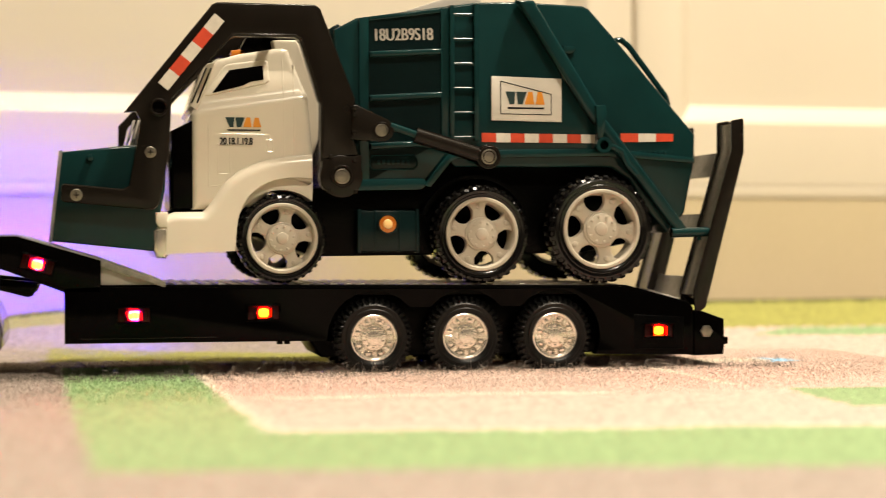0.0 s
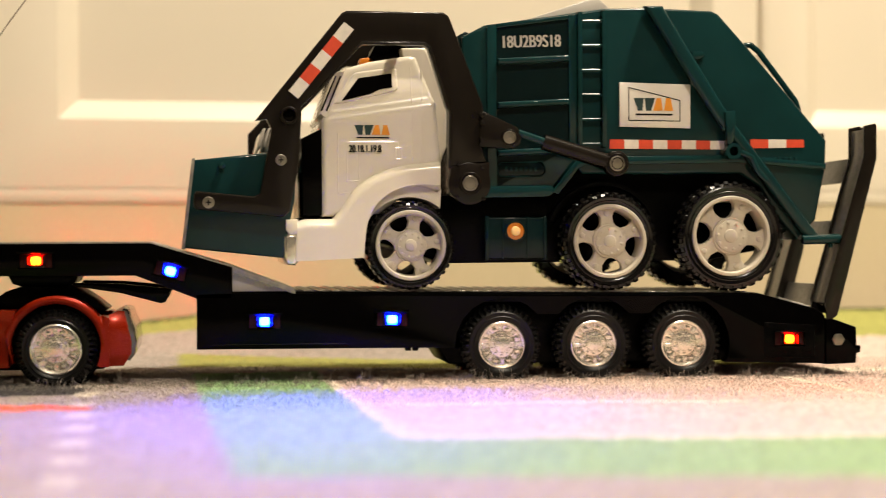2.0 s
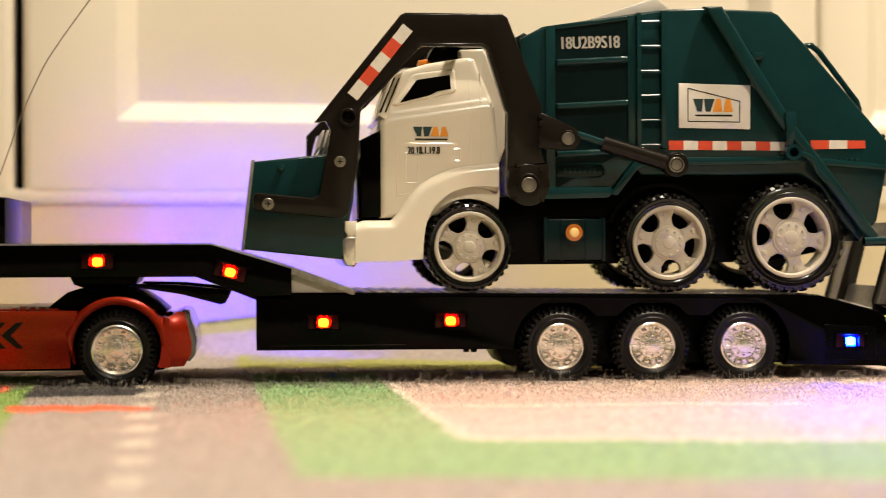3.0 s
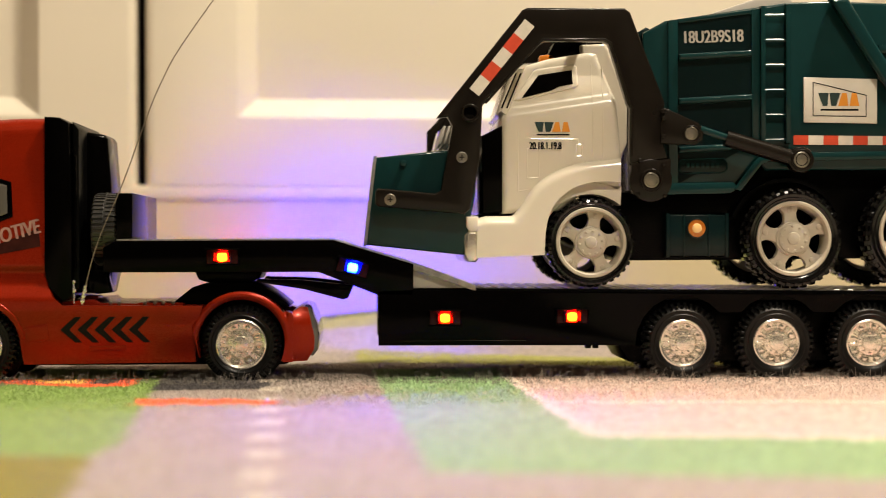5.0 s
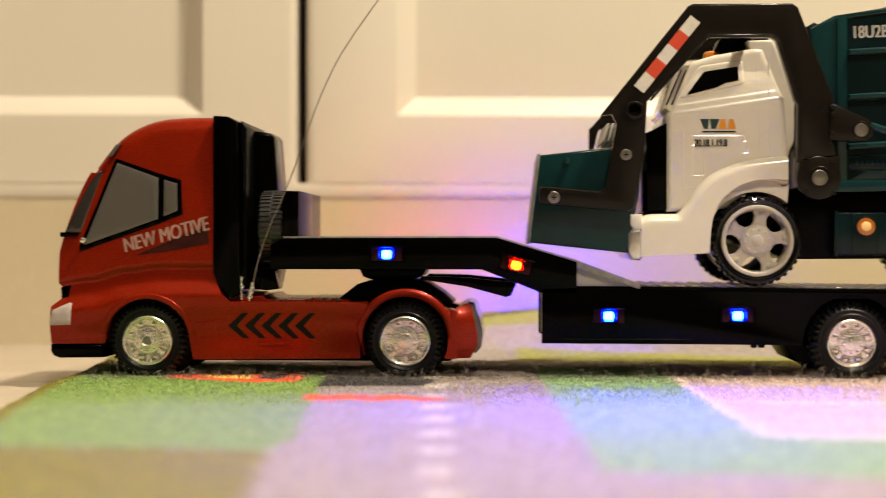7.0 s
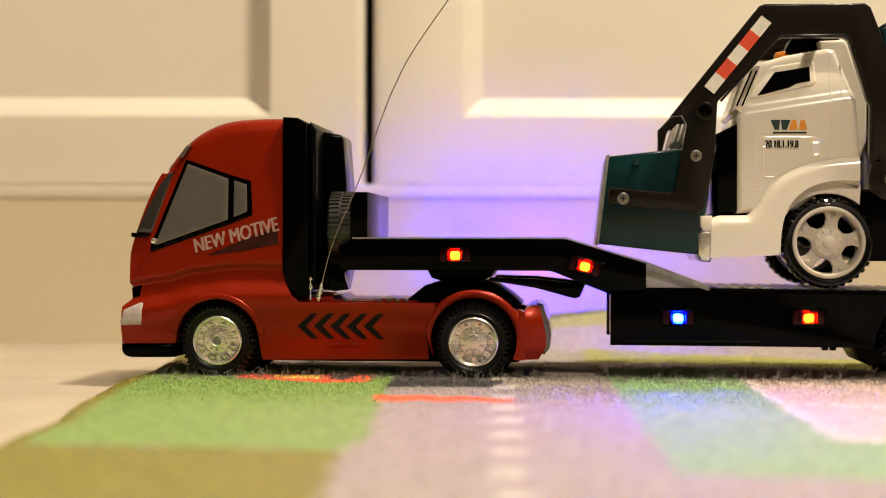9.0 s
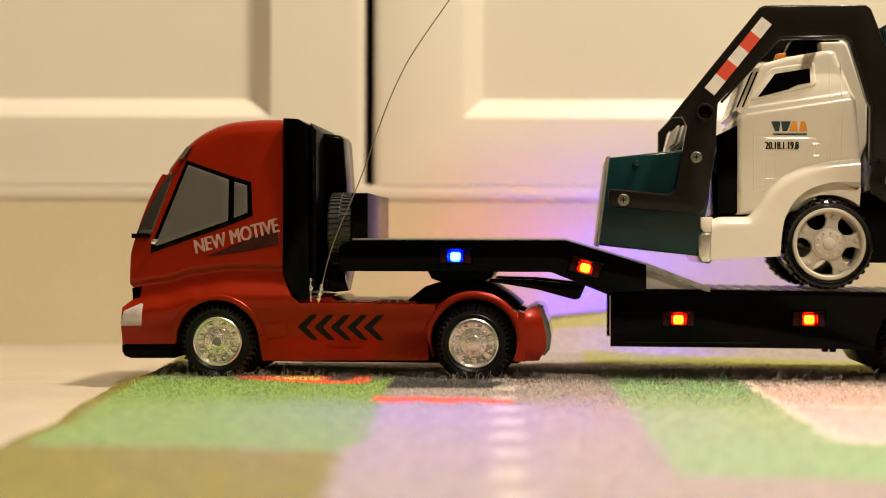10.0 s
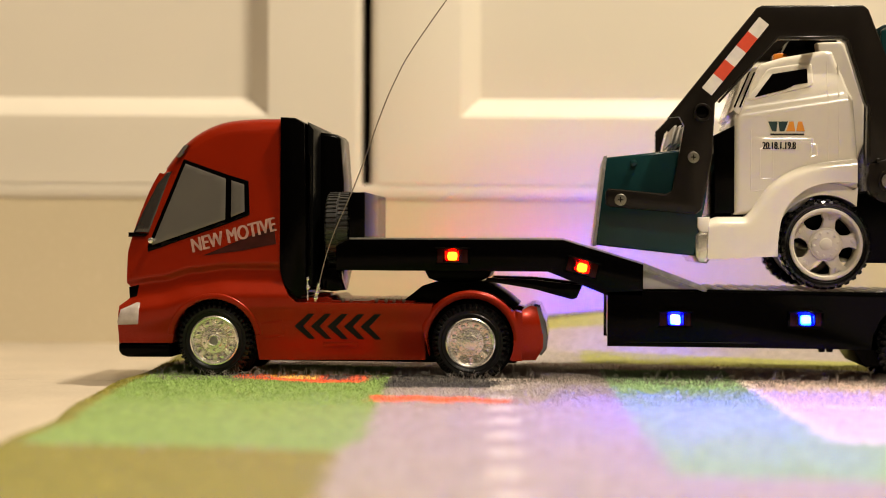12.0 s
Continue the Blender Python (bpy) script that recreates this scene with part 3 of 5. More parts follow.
def tractor():
    t = thing("toy_tractor_truck", (-152.9, 55, 0.3), "red toy semi tractor truck with a black cab back", "toy truck")
    shell = rounded([(-187.0, 159.4), (-205.9, 159.3), (-222.1, 158.0), (-233.7, 154.0), (-243.2, 148.5), (-250.8, 141.5), (-257.4, 133.1), (-266.1, 120.4), (-273.2, 103.5), (-279.2, 86.1), (-281.8, 75.5)], 2)
    shell += [(-282.3, 56.6), (-278.9, 53.0), (-280.1, 47.9), (-286.3, 42.8), (-286.9, 30.6), (-286.5, 19.9), (-253.7, 20.1)]
    shell += arc(-227.1, 21.8, 25.7, 178, 0, 18)
    shell += [(-200.3, 13.0), (-199.6, 10.2), (-97.0, 11.2), (-96.6, 30.0), (-92.0, 45.6), (-176.2, 45.9), (-180.9, 49.8), (-184.4, 56.9), (-186.9, 64.4)]
    part("body", crowned(domed(shell, 0, 110, 9.5, 7, lambda x, z: z > 126), tractor_skin, 55, 1.25), RED_PAINT, t)
    fender = arc(-69.2, 22.8, 26.4, 200, -24, 22) + [(-43.6, 11.4), (-38.0, 11.3), (-37.8, 40.5), (-42.5, 42.0)] + arc(-69.2, 22.8, 31.2, 36, 162, 18)

    def arch_skin(x, z):
        """A rounded brow over the wheel, falling away at its rims."""
        d = math.hypot(x + 69.2, z - 22.8)
        return min(2.4, 0.26 * (d - 29.0) ** 2) if z > 24 and x < -42 else 0.5
    part("rear_fender", crowned(prism(fender, -1.4, 24), arch_skin, 11, 1.1), RED_PAINT, t)
    part("rear_fender", crowned(prism(fender, 86, 111.4), arch_skin, 99, 1.1), RED_PAINT, t)
    for x, z in ((-227.1, 21.8), (-69.2, 22.8)):
        part("wheel_well", disc(x, z, 26.2, 17.5, 30, 0.5), BLACK_SOFT, t)
        part("wheel_well", disc(x, z, 26.2, 80, 92, 0.5), BLACK_SOFT, t)
    part("sill_panel", crowned(prism([(-198.3, 33.1), (-185.0, 35.2), (-183.9, 25.2), (-196.7, 23.1)], -0.35, 2, 0.3), tractor_skin, 55), RED_PAINT, t)
    part("hatch", crowned(prism([(-160.0, 21.3), (-138.3, 21.5), (-138.3, 18.5), (-160.0, 18.3)], -0.4, 2, 0.2), tractor_skin, 55), RED_PAINT, t)
    part("front_lip", prism([(-287.4, 19.5), (-254.5, 19.8), (-254.5, 11.4), (-281.8, 11.1), (-285.6, 12.4), (-287.4, 15.2)], 0.4, 109, 2.2, 3), BLACK, t)
    # glazing
    frame_pts = [(-247.8, 133.7), (-219.3, 123.9), (-206.9, 120.2), (-205.7, 99.3), (-220.3, 93.5), (-269.3, 76.1), (-269.3, 80.0)]
    part("window_frame", crowned(prism(frame_pts, -0.5, 3, 0.4), tractor_skin, 55), BLACK, t)
    part("side_window", crowned(prism([(-246.6, 130.9), (-220.9, 121.6), (-220.9, 96.3), (-266.8, 80.1)], -0.9, 2, 0.3), tractor_skin, 55), GLASS_DARK, t, "smoked grey side window")
    part("quarter_window", crowned(prism([(-217.5, 120.6), (-209.4, 118.1), (-208.9, 101.3), (-217.5, 97.7)], -0.9, 2, 0.3), tractor_skin, 55), GLASS_DARK, t, "smoked grey quarter window")
    part("windshield", crowned(prism([(-255.0, 126.4), (-258.6, 125.4), (-264.2, 118.4), (-272.2, 102.8), (-279.0, 87.8), (-268.6, 87.8)], -0.5, 110.5, 1.2), tractor_skin, 55), GLASS_BLACK, t, "dark wrap-round windshield")
    part("roof_marker", prism([(-247.0, 142.2), (-244.2, 142.2), (-249.4, 134.6), (-252.0, 134.6)], 1.6, 8, 0.4), GLASS_DARK, t)
    part("wiper_cowl", prism([(-281.2, 88.3), (-268.7, 87.6), (-271.0, 85.6), (-281.2, 85.4)], -0.4, 110, 0.8), BLACK, t)
    part("mirror_stub", disc(-266.6, 83.2, 1.9, -2.4, 1, 0.8, 16), CHROME, t)
    part("headlight", crowned(prism([(-287.5, 33.1), (-285.4, 40.8), (-275.4, 45.4), (-273.1, 45.1), (-273.9, 31.3), (-286.9, 30.8)], -0.6, 20, 1.2), tractor_skin, 55), LENS, t, "clear plastic headlight")
    part("grille_slot", crowned(prism([(-281.4, 54.3), (-274.9, 56.1), (-276.0, 48.8), (-280.6, 47.5)], -0.35, 110.2, 0.5), tractor_skin, 55), BLACK, t)
    # black rear of the cab with air deflectors
    part("cab_back", prism([(-186.8, 159.5), (-177.7, 159.0), (-171.9, 155.7), (-170.5, 100.6), (-170.4, 50.4), (-175.8, 48.6), (-180.3, 51.9), (-184.9, 58.4), (-186.9, 66.4)], 0.3, 109.5, 1.2), BLACK, t)
    part("air_deflector", prism([(-169.9, 150.8), (-166.5, 152.6), (-156.4, 150.9), (-154.1, 148.2), (-152.0, 120.6), (-151.3, 66.5), (-154.4, 52.4), (-167.6, 52.4)], 34, 76, 2.5, 3), BLACK, t)
    part("back_panel", prism([(-170.7, 156.9), (-166.8, 151.8), (-166.7, 56.4), (-170.8, 54.4)], 5, 104, 0.8), BLACK_SOFT, t)
    for z in (140, 128):
        part("hose", rod([(-171.5, 8, z), (-169.0, 4, z - 4), (-168.6, 3, z - 20), (-170, 4, z - 38), (-168.8, 3, z - 60)], 0.9), BLACK, t)
    part("chassis_deck", prism([(-177.3, 47.7), (-158.0, 49.4), (-154.9, 47.0), (-132.7, 46.7), (-130.7, 47.3), (-104.6, 46.8), (-104.6, 43.7), (-177.3, 43.3)], 8, 102, 0.4), RED_PAINT, t)
    part("connector", box(-168.1, -158.0, 22, 40, 46.9, 51.2, 1.2), RED_PAINT, t)
    part("chrome_fitting", joined(rod([(-169.8, 4, 46.9), (-170.0, 4, 60.4)], 0.55), disc(-170.0, 54.9, 1.7, 2.6, 5.2, 0.5, 12), disc(-170.0, 60.0, 1.2, 3, 5, 0.4, 12)), CHROME, t)
    for x in (-148.4, -143.3, -127.7, -121.7, -116.7, -110.7):
        part("screw", joined(disc(x, 47.0, 1.1, 6.5, 9, 0.3, 10)), STEEL, t)
    part("axle_block", box(-250.4, -41.2, 20, 90, 8.5, 25.2, 2), BLACK_SOFT, t)
    part("fifth_wheel", prism([(-112.1, 47.0), (-100.6, 56.1), (-92.7, 58.6), (-60.9, 58.7), (-48.1, 50.8), (-41.2, 44.9), (-41.2, 43.9), (-110.6, 43.6)], 22, 88, 1.0), BLACK_SOFT, t)

    def tail_skin(x, z):
        """The tail turns in towards its rear and its top."""
        return 4.5 * max((x + 38.5) / 15, 0) ** 2 + 0.035 * max(z - 33, 0) ** 2 + 0.03 * max(20 - z, 0) ** 2
    part("tail_panel", crowned(prism([(-38.4, 11.6), (-38.2, 42.0), (-33.0, 44.8), (-29.2, 44.2), (-27.2, 36.0), (-25.0, 26.0), (-25.2, 19.0), (-29.6, 11.8)], -0.4, 110.4), tail_skin, 55, 1.2), RED_PAINT, t)
    part("tail_lamp", crowned(prism([(-31.0, 44.9), (-27.5, 43.8), (-23.6, 34.2), (-22.2, 25.3), (-23.0, 18.4), (-26.2, 14.5), (-27.6, 15.4), (-25.6, 20.0), (-25.4, 26.3), (-27.8, 35.6)], -0.2, 110.2, 0.6), tail_skin, 55, 1.5), GLASS_DARK, t, "grey glossy tail strip")
    # decals
    for k in range(5):
        x = -177.3 + 10.2 * k
        part("chevron", crowned(prism([(x, 31.3), (x + 8.8, 39.1), (x + 12.8, 39.1), (x + 5.5, 31.3), (x + 12.8, 23.5), (x + 8.8, 23.5)], -0.25, 0.4), tractor_skin, 55), INK, t)
    part("swoosh", crowned(prism([(-234.8, 74.1), (-190.5, 92.6), (-189.1, 81.5), (-212.1, 77.0)], -0.2, 0.4), tractor_skin, 55), material("dark_red_print", (0.03, 0.006, 0.004), 0.5, 0, 0.3, 150, 1500, 0.02, gloss=0.1), t)
    words = writing("lettering", "NEW MOTIVE", INK_PINK, t, -241.0, 75.9, -189.0, 8.6, -0.35, 15.0, 0.1, "silver pink slanted lettering", 0.4)
    for v in words.data.vertices:
        v.co.y += tractor_skin(v.co.x / MM, v.co.z / MM) * MM
    part("wheel_arch", crowned(prism(arc(-227.1, 21.8, 25.6, 172, 8, 20) + arc(-227.1, 21.8, 29.4, 8, 172, 20), -0.8, 4, 1.0, 3), tractor_skin, 55), RED_PAINT, t)
    part("hub_cap", lathe([(4.0, 1), (4.0, -1.9), (3.2, -2.2), (2.6, -1.8), (2.6, 0)], -227.1, 22.0, 24), CHROME, t)
    # Solid darker disc stands in for the shade of the hub's hole.
    part("hub_hole_shade", disc(-227.1, 22.0, 2.7, -1.7, 0, 0.1, 20), TREAD, t)
    for x in (-227.1, -69.2):
        wheel(t, TRACTOR_WHEEL, x, -0.6, 22.0, 20)
        wheel(t, TRACTOR_WHEEL, x, 110.6, 22.0, 50, True)
    path = [Vector(p) for p in ANTENNA]
    for _ in range(2):
        path = [path[0]] + [p.lerp(q, k) for p, q in zip(path, path[1:]) for k in (0.25, 0.75)] + [path[-1]]
    part("antenna_base", joined(rod([(-164.6, 1, 46.6), (-163.6, 0.5, 52.0), (-162.3, 0, 57.6)], 1.0, 10), *[disc(-164.2 + 0.75 * k, 48.6 + 3 * k, 1.35, -0.4, 1.6, 0.4, 12) for k in range(3)]), CHROME, t, "small chromed antenna base")
    part("antenna_wire", rod(path, 0.38, 6), WIRE, t, "thin bent steel antenna wire")


tractor()

# ---- low-loader trailer ----
# Lamps that alternate red and blue: a drum, half red and half blue, turns behind each lens.


def two_tone_drum(front, back):
    """An oval bulb, its front half red and its back half blue."""
    bm = bmesh.new()
    bmesh.ops.create_uvsphere(bm, u_segments=20, v_segments=12, radius=1, matrix=Matrix.Diagonal((3.0 * MM, 2.5 * MM, 2.6 * MM, 1)))
    for v in bm.verts:
        v.co = Vector([math.copysign(abs(c / s) ** 0.55, c) * s for c, s in zip(v.co, (3.0 * MM, 2.5 * MM, 2.6 * MM))])
    for f in bm.faces:
        f.material_index, f.smooth = (0 if f.calc_center_median().y < 0 else 1), True
    data = bpy.data.meshes.new("led_drum")
    bm.to_mesh(data)
    bm.free()
    data.materials.append(front)
    data.materials.append(back)
    return data


DRUM, FAR_DRUM = two_tone_drum(LED_RED, LED_BLUE), two_tone_drum(LED_RED_FAR, LED_BLUE_FAR)
DRUMS = {}


def side_lamp(parent, key, x, z, y=0.0, tilt=0.0, out=-1):
    """A lamp on the beam's side: bezel, pale lens plate, turning drum."""
    c, s = math.cos(radians(tilt)), math.sin(radians(tilt))

    def q(u0, u1, w0, w1):
        return [(x + u * c - w * s, z + u * s + w * c) for u, w in ((u0, w0), (u1, w0), (u1, w1), (u0, w1))]
    o = out
    # Far lamps sit in deep unseen tubes, added to narrow their glow.
    deep = 1.7 if out < 0 else 13.0
    w, h = (10.4, 5.2) if out < 0 else (5.4, 4.6)
    # Upper lip deepened to keep LED spill off the cab above.
    bezel = part("side_lamp", joined(prism(q(-w, w, h - 1, h), y, y + max(deep, 4.2) * o, 0.2), prism(q(-w, w, -h, 1 - h), y, y + deep * o, 0.2),
                                     prism(q(-w, 1 - w, 1 - h, h - 1), y, y + deep * o, 0.2), prism(q(w - 1, w, 1 - h, h - 1), y, y + deep * o, 0.2)), BLACK, parent)
    if out > 0:
        drum = new("led_drum", FAR_DRUM)
        drum.parent = bezel
        DRUMS[key] = (drum, (x * MM, (y + 0.4 * o) * MM, z * MM), tilt, out)
        return
    part("lens", prism(q(-5.2, 5.2, -4.1, 4.1), y + 0.2, y + 0.7 * o, 0.2), LENS_DARK, bezel, "tinted lamp lens")
    part("lens", prism(q(-9.3, -5.3, -4.1, 4.1), y + 0.2, y + 0.9 * o, 0.2), LENS_RED, bezel, "dull red lamp lens")
    part("lens", prism(q(5.3, 9.3, -4.1, 4.1), y + 0.2, y + 0.9 * o, 0.2), LENS_RED, bezel, "dull red lamp lens")
    # Hood added to shape the beam; the lamps themselves sit flush.
    part("added_beam_hood", joined(prism(q(-5.0, 5.0, -3.5, -2.75), y, y - 8.5, 0.15), prism(q(-4.9, -4.2, -2.75, 3.0), y, y - 4.8, 0.15), prism(q(4.2, 4.9, -2.75, 3.0), y, y - 4.8, 0.15)), BLACK, bezel)
    drum = new("led_drum", DRUM)
    drum.parent = bezel
    DRUMS[key] = (drum, (x * MM, (y + 0.4 * o) * MM, z * MM), tilt, out)


def deck_z(x):
    return 56.2 - (x - 13) * 0.0101


def trailer():
    t = thing("toy_lowloader_trailer", (213.5, 60, 4.3), "black toy low-loader trailer with blinking side lamps, ramp folded up", "toy trailer")
    beam = [(13.7, 53.8), (13.7, 21.0), (92.0, 20.8), (172.9, 20.4)]
    beam += arc(200.0, 21.3, 29.5, 182, 40, 8) + arc(258.1, 21.4, 29.5, 140, 40, 6) + arc(316.1, 21.3, 29.5, 140, -18, 10)
    beam += [(342.1, 9.2), (408.0, 7.6), (408.0, 38.0), (404.0, 41.0), (364.6, 52.1), (332.8, deck_z(333) - 1.6), (172.9, deck_z(173) - 1.4), (34.5, 54.6)]
    part("side_beam", prism(beam, 0, 8, 0.6), BLACK, t)
    part("side_beam", prism(beam, 112, 120, 0.6), BLACK, t)
    part("deck", prism([(33, deck_z(33)), (364.6, deck_z(364)), (404.8, 41.9), (404.8, 37.1), (362.8, 47.1), (33.7, 49.2)], 4, 116, 0.4), BLACK_SOFT, t)
    part("underframe", prism([(15, 49), (362, 47), (376, 28), (352, 9), (170, 9), (160, 24), (15, 24)], 20, 92, 1), BLACK_SOFT, t)
    # raised tread ribs along the deck edge
    for k in range(33):
        x = 79 + k * 8.6
        part("deck_rib", prism([(x, deck_z(x) - 0.4), (x + 4.8, deck_z(x + 5) - 0.4), (x + 4.2, deck_z(x + 5) + 0.8), (x + 0.6, deck_z(x) + 0.8)], 5, 115, 0.2, 1), TREAD, t)
    neck = [(-143.8, 84.7), (-13.6, 85.1), (35.0, 70.4), (35.0, 51.1), (13.8, 51.5), (-13.5, 62.2), (-22.6, 65.7), (-151.8, 65.7), (-151.8, 80.5)]
    part("gooseneck_side", prism(neck, 0, 7, 0.6), BLACK, t)
    part("gooseneck_side", prism(neck, 113, 120, 0.6), BLACK, t)
    # Top plate raised so its grey edge draws the bevel's highlight line.
    part("gooseneck_top_lit_edge", prism([(-143.8, 85.7), (-13.6, 86.1), (34.2, 71.7), (72.9, 57.2), (72.9, 53.7), (33.7, 67.3), (-14.3, 81.6), (-143.8, 81.5)], 0.5, 119.5, 0.3), TREAD, t)
    part("ramp_gusset", prism([(34.4, 70.1), (73.9, 55.6), (34.4, 55.6)], 3.6, 5.4, 0.3), GREY_PLATE, t, "grey wedge plate")
    part("gooseneck_fin", prism([(-59.9, 61.3), (-33.4, 60.7), (-1.3, 57.4), (-4.8, 49.4), (-8.0, 48.5), (-31.4, 54.8), (-61.4, 59.5)], 14, 20, 0.8), BLACK, t)
    part("gooseneck_fin", prism([(-59.9, 61.3), (-33.4, 60.7), (-1.3, 57.4), (-4.8, 49.4), (-8.0, 48.5), (-31.4, 54.8), (-61.4, 59.5)], 100, 106, 0.8), BLACK, t)
    part("king_pin", prism([(-100.6, 66.6), (-57.0, 66.6), (-59.9, 61.2), (-66.8, 58.5), (-90.7, 58.4), (-97.6, 60.6)], 30, 80, 1.5), BLACK_SOFT, t)
    part("headboard", prism([(-144.3, 113.5), (-134.5, 113.5), (-134.5, 82.5), (-144.3, 82.5)], 2, 118, 0.6), BLACK, t)
    part("headboard_panel", prism([(-135.4, 113.6), (-134.6, 113.6), (-134.6, 85.2), (-135.4, 85.2)], 3, 117, 0.2), GREY_PLATE, t, "pale grey inner face of the headboard")
    part("spare_tyre", spare_tyre(), SPARE, t, "black spare tyre with block tread")
    part("spare_bracket", box(-154.9, -144.3, 25, 35, 66.5, 90.5, 1), BLACK, t)
    part("bump_stop", prism([(-163, 67), (-151.5, 67), (-150.0, 60), (-147.6, 53.4), (-156, 52.4), (-161, 54)], 8, 24, 1.2), BLACK, t)
    # rear end
    part("tail_block", prism([(408.5, 35.3), (413.5, 35.8), (428.8, 30.4), (429.1, 18.8), (431.7, 18.6), (431.7, 14.2), (429.1, 13.8), (428.6, 7.5), (408.5, 6.9)], -1.2, 121, 1.0), BLACK, t)
    part("hinge_bolt", disc(416.4, 22.6, 4.2, -2.6, 0, 0.6, 6), STEEL, t)
    part("lamp_recess", prism([(368.1, 34.0), (401.4, 32.0), (401.4, 11.5), (368.1, 12.0)], -0.3, 1, 0.2), BLACK_SOFT, t)
    part("groove", prism([(23.0, 23.9), (103.4, 24.0), (103.4, 23.5), (23.0, 23.4)], -0.25, 1, 0.1), ARM_GREY, t)
    for x in (142.1, 146.7):
        part("clip", box(x - 2, x + 1.5, 2, 8, 18.6, 21.4, 0.4), BLACK, t)
    part("bracket_plate", prism([(388.3, 49.1), (413.5, 41.8), (413.5, 39.5), (388.3, 46.5)], 30, 100, 0.4), GREY_PLATE, t)
    for x, z in ((200.1, 21.5), (258.1, 21.7), (316.1, 21.3)):
        wheel(t, TRAILER_WHEEL, x, 0.0, z, x % 60)
        wheel(t, TRAILER_WHEEL, x, 98.0, z, x % 45, True)
        part("axle", rod([(x, 10, z), (x, 90, z)], 4), BLACK_SOFT, t)
    r = tagged(new("loading_ramp"), "folded-up dark bronze loading ramp")
    r.empty_display_size = 0.02
    r.parent, r.location = t, -t.location
    for y0 in (0.5, 90):
        outer = [(408.6, 48.0), (410.1, 32.5), (417.0, 38.0), (443.4, 137.8), (443.4, 158.6), (442.6, 160.2), (435.0, 158.6), (435.0, 139.0)]
        part("ramp_rail", joined(prism(outer, y0, y0 + 2.2, 0.5), prism(outer, y0 + 24.8, y0 + 27, 0.5), prism([(411.8, 44), (416.6, 38.6), (443.0, 137.8), (443.0, 157.6), (440.5, 158.8), (438.2, 140)], y0 + 2.2, y0 + 24.8, 0.3)), ARM_GREY, r)
        part("tread_plate", prism([(409.6, 46.0), (412.2, 45.4), (438.4, 140.0), (439.4, 156.5), (436.4, 156.5), (436.2, 139.2)], y0 + 2.3, y0 + 24.7, 0.3), TREAD, r, "grey tread plate")
    for x, z, h in ((436.9, 131.4, 7.8), (427.0, 92.7, 6), (415.3, 50.1, 7)):
        part("cross_bar", prism([(x - 2.5, z - h), (x - 0.5, z - h - 0.3), (x + 4.0, z + h), (x + 1.5, z + h)], 27, 91, 0.4), TREAD, r)
    side_lamp(t, "A", -80.4, 74.8)
    side_lamp(t, "B", -1.8, 68.3, tilt=-15)
    side_lamp(t, "C", 54.2, 37.6)
    side_lamp(t, "D", 131.7, 38.1)
    side_lamp(t, "E", 384.3, 23.5)
    side_lamp(t, "F", -80.4, 74.8, 120, 0, 1)
    side_lamp(t, "G", -1.8, 68.3, 120, -15, 1)
    side_lamp(t, "H", 54.2, 37.6, 120, 0, 1)


def spare_tyre():
    """A tyre lying against the headboard, its axle along the truck."""
    bm = chunky_tyre(22.5, -9, 8, 12, 44, 1.0)
    bmesh.ops.rotate(bm, cent=(0, 0, 0), matrix=Matrix.Rotation(radians(90), 3, "Z"), verts=bm.verts)
    bmesh.ops.translate(bm, vec=Vector((-152.6, 25, 92)) * MM, verts=bm.verts)
    return bm


trailer()

# ---- toy refuse truck ----


def bolt(parent, x, z, r, y):
    """A cross-head screw sunk in its boss."""
    head = part("screw", joined(lathe([(r, y + 2), (r, y + 0.2), (r - 0.3, y), (r * 0.80, y), (r * 0.76, y + 0.7), (0.01, y + 0.4), (0.01, y + 2)], x, z, 24)), STEEL, parent)
    a = r * 0.46
    for dx, dz in ((a, a * 0.22), (a * 0.22, a)) if r < 4 else ():
        part("screw_slot", box(x - dx, x + dx, y + 0.25 + dx * 0.01, y + 1, z - dz, z + dz), INK, head)


def emblem(parent, x0, x1, z0, z1, y):
    """Plain wedges in the livery's two colours over a thin line."""
    w, h = x1 - x0, z1 - z0
    for m, (t0, t1, b0, b1) in ((INK_GREEN, (0.0, 0.25, 0.11, 0.22)), (INK_GREEN, (0.27, 0.53, 0.31, 0.43)), (INK_ORANGE, (0.57, 0.68, 0.48, 0.72)), (INK_ORANGE, (0.80, 0.91, 0.75, 0.98))):
        part("emblem_wedge", prism([(x0 + w * u, z) for u, z in ((b0, z0 + h * 0.27), (b1, z0 + h * 0.27), (t1, z1), (t0, z1))], y, y + 0.4), m, parent)
    part("emblem_line", prism([(x0 + w * 0.06, z0), (x1 - w * 0.04, z0), (x1 - w * 0.04, z0 + h * 0.10), (x0 + w * 0.06, z0 + h * 0.10)], y, y + 0.4), INK, parent)


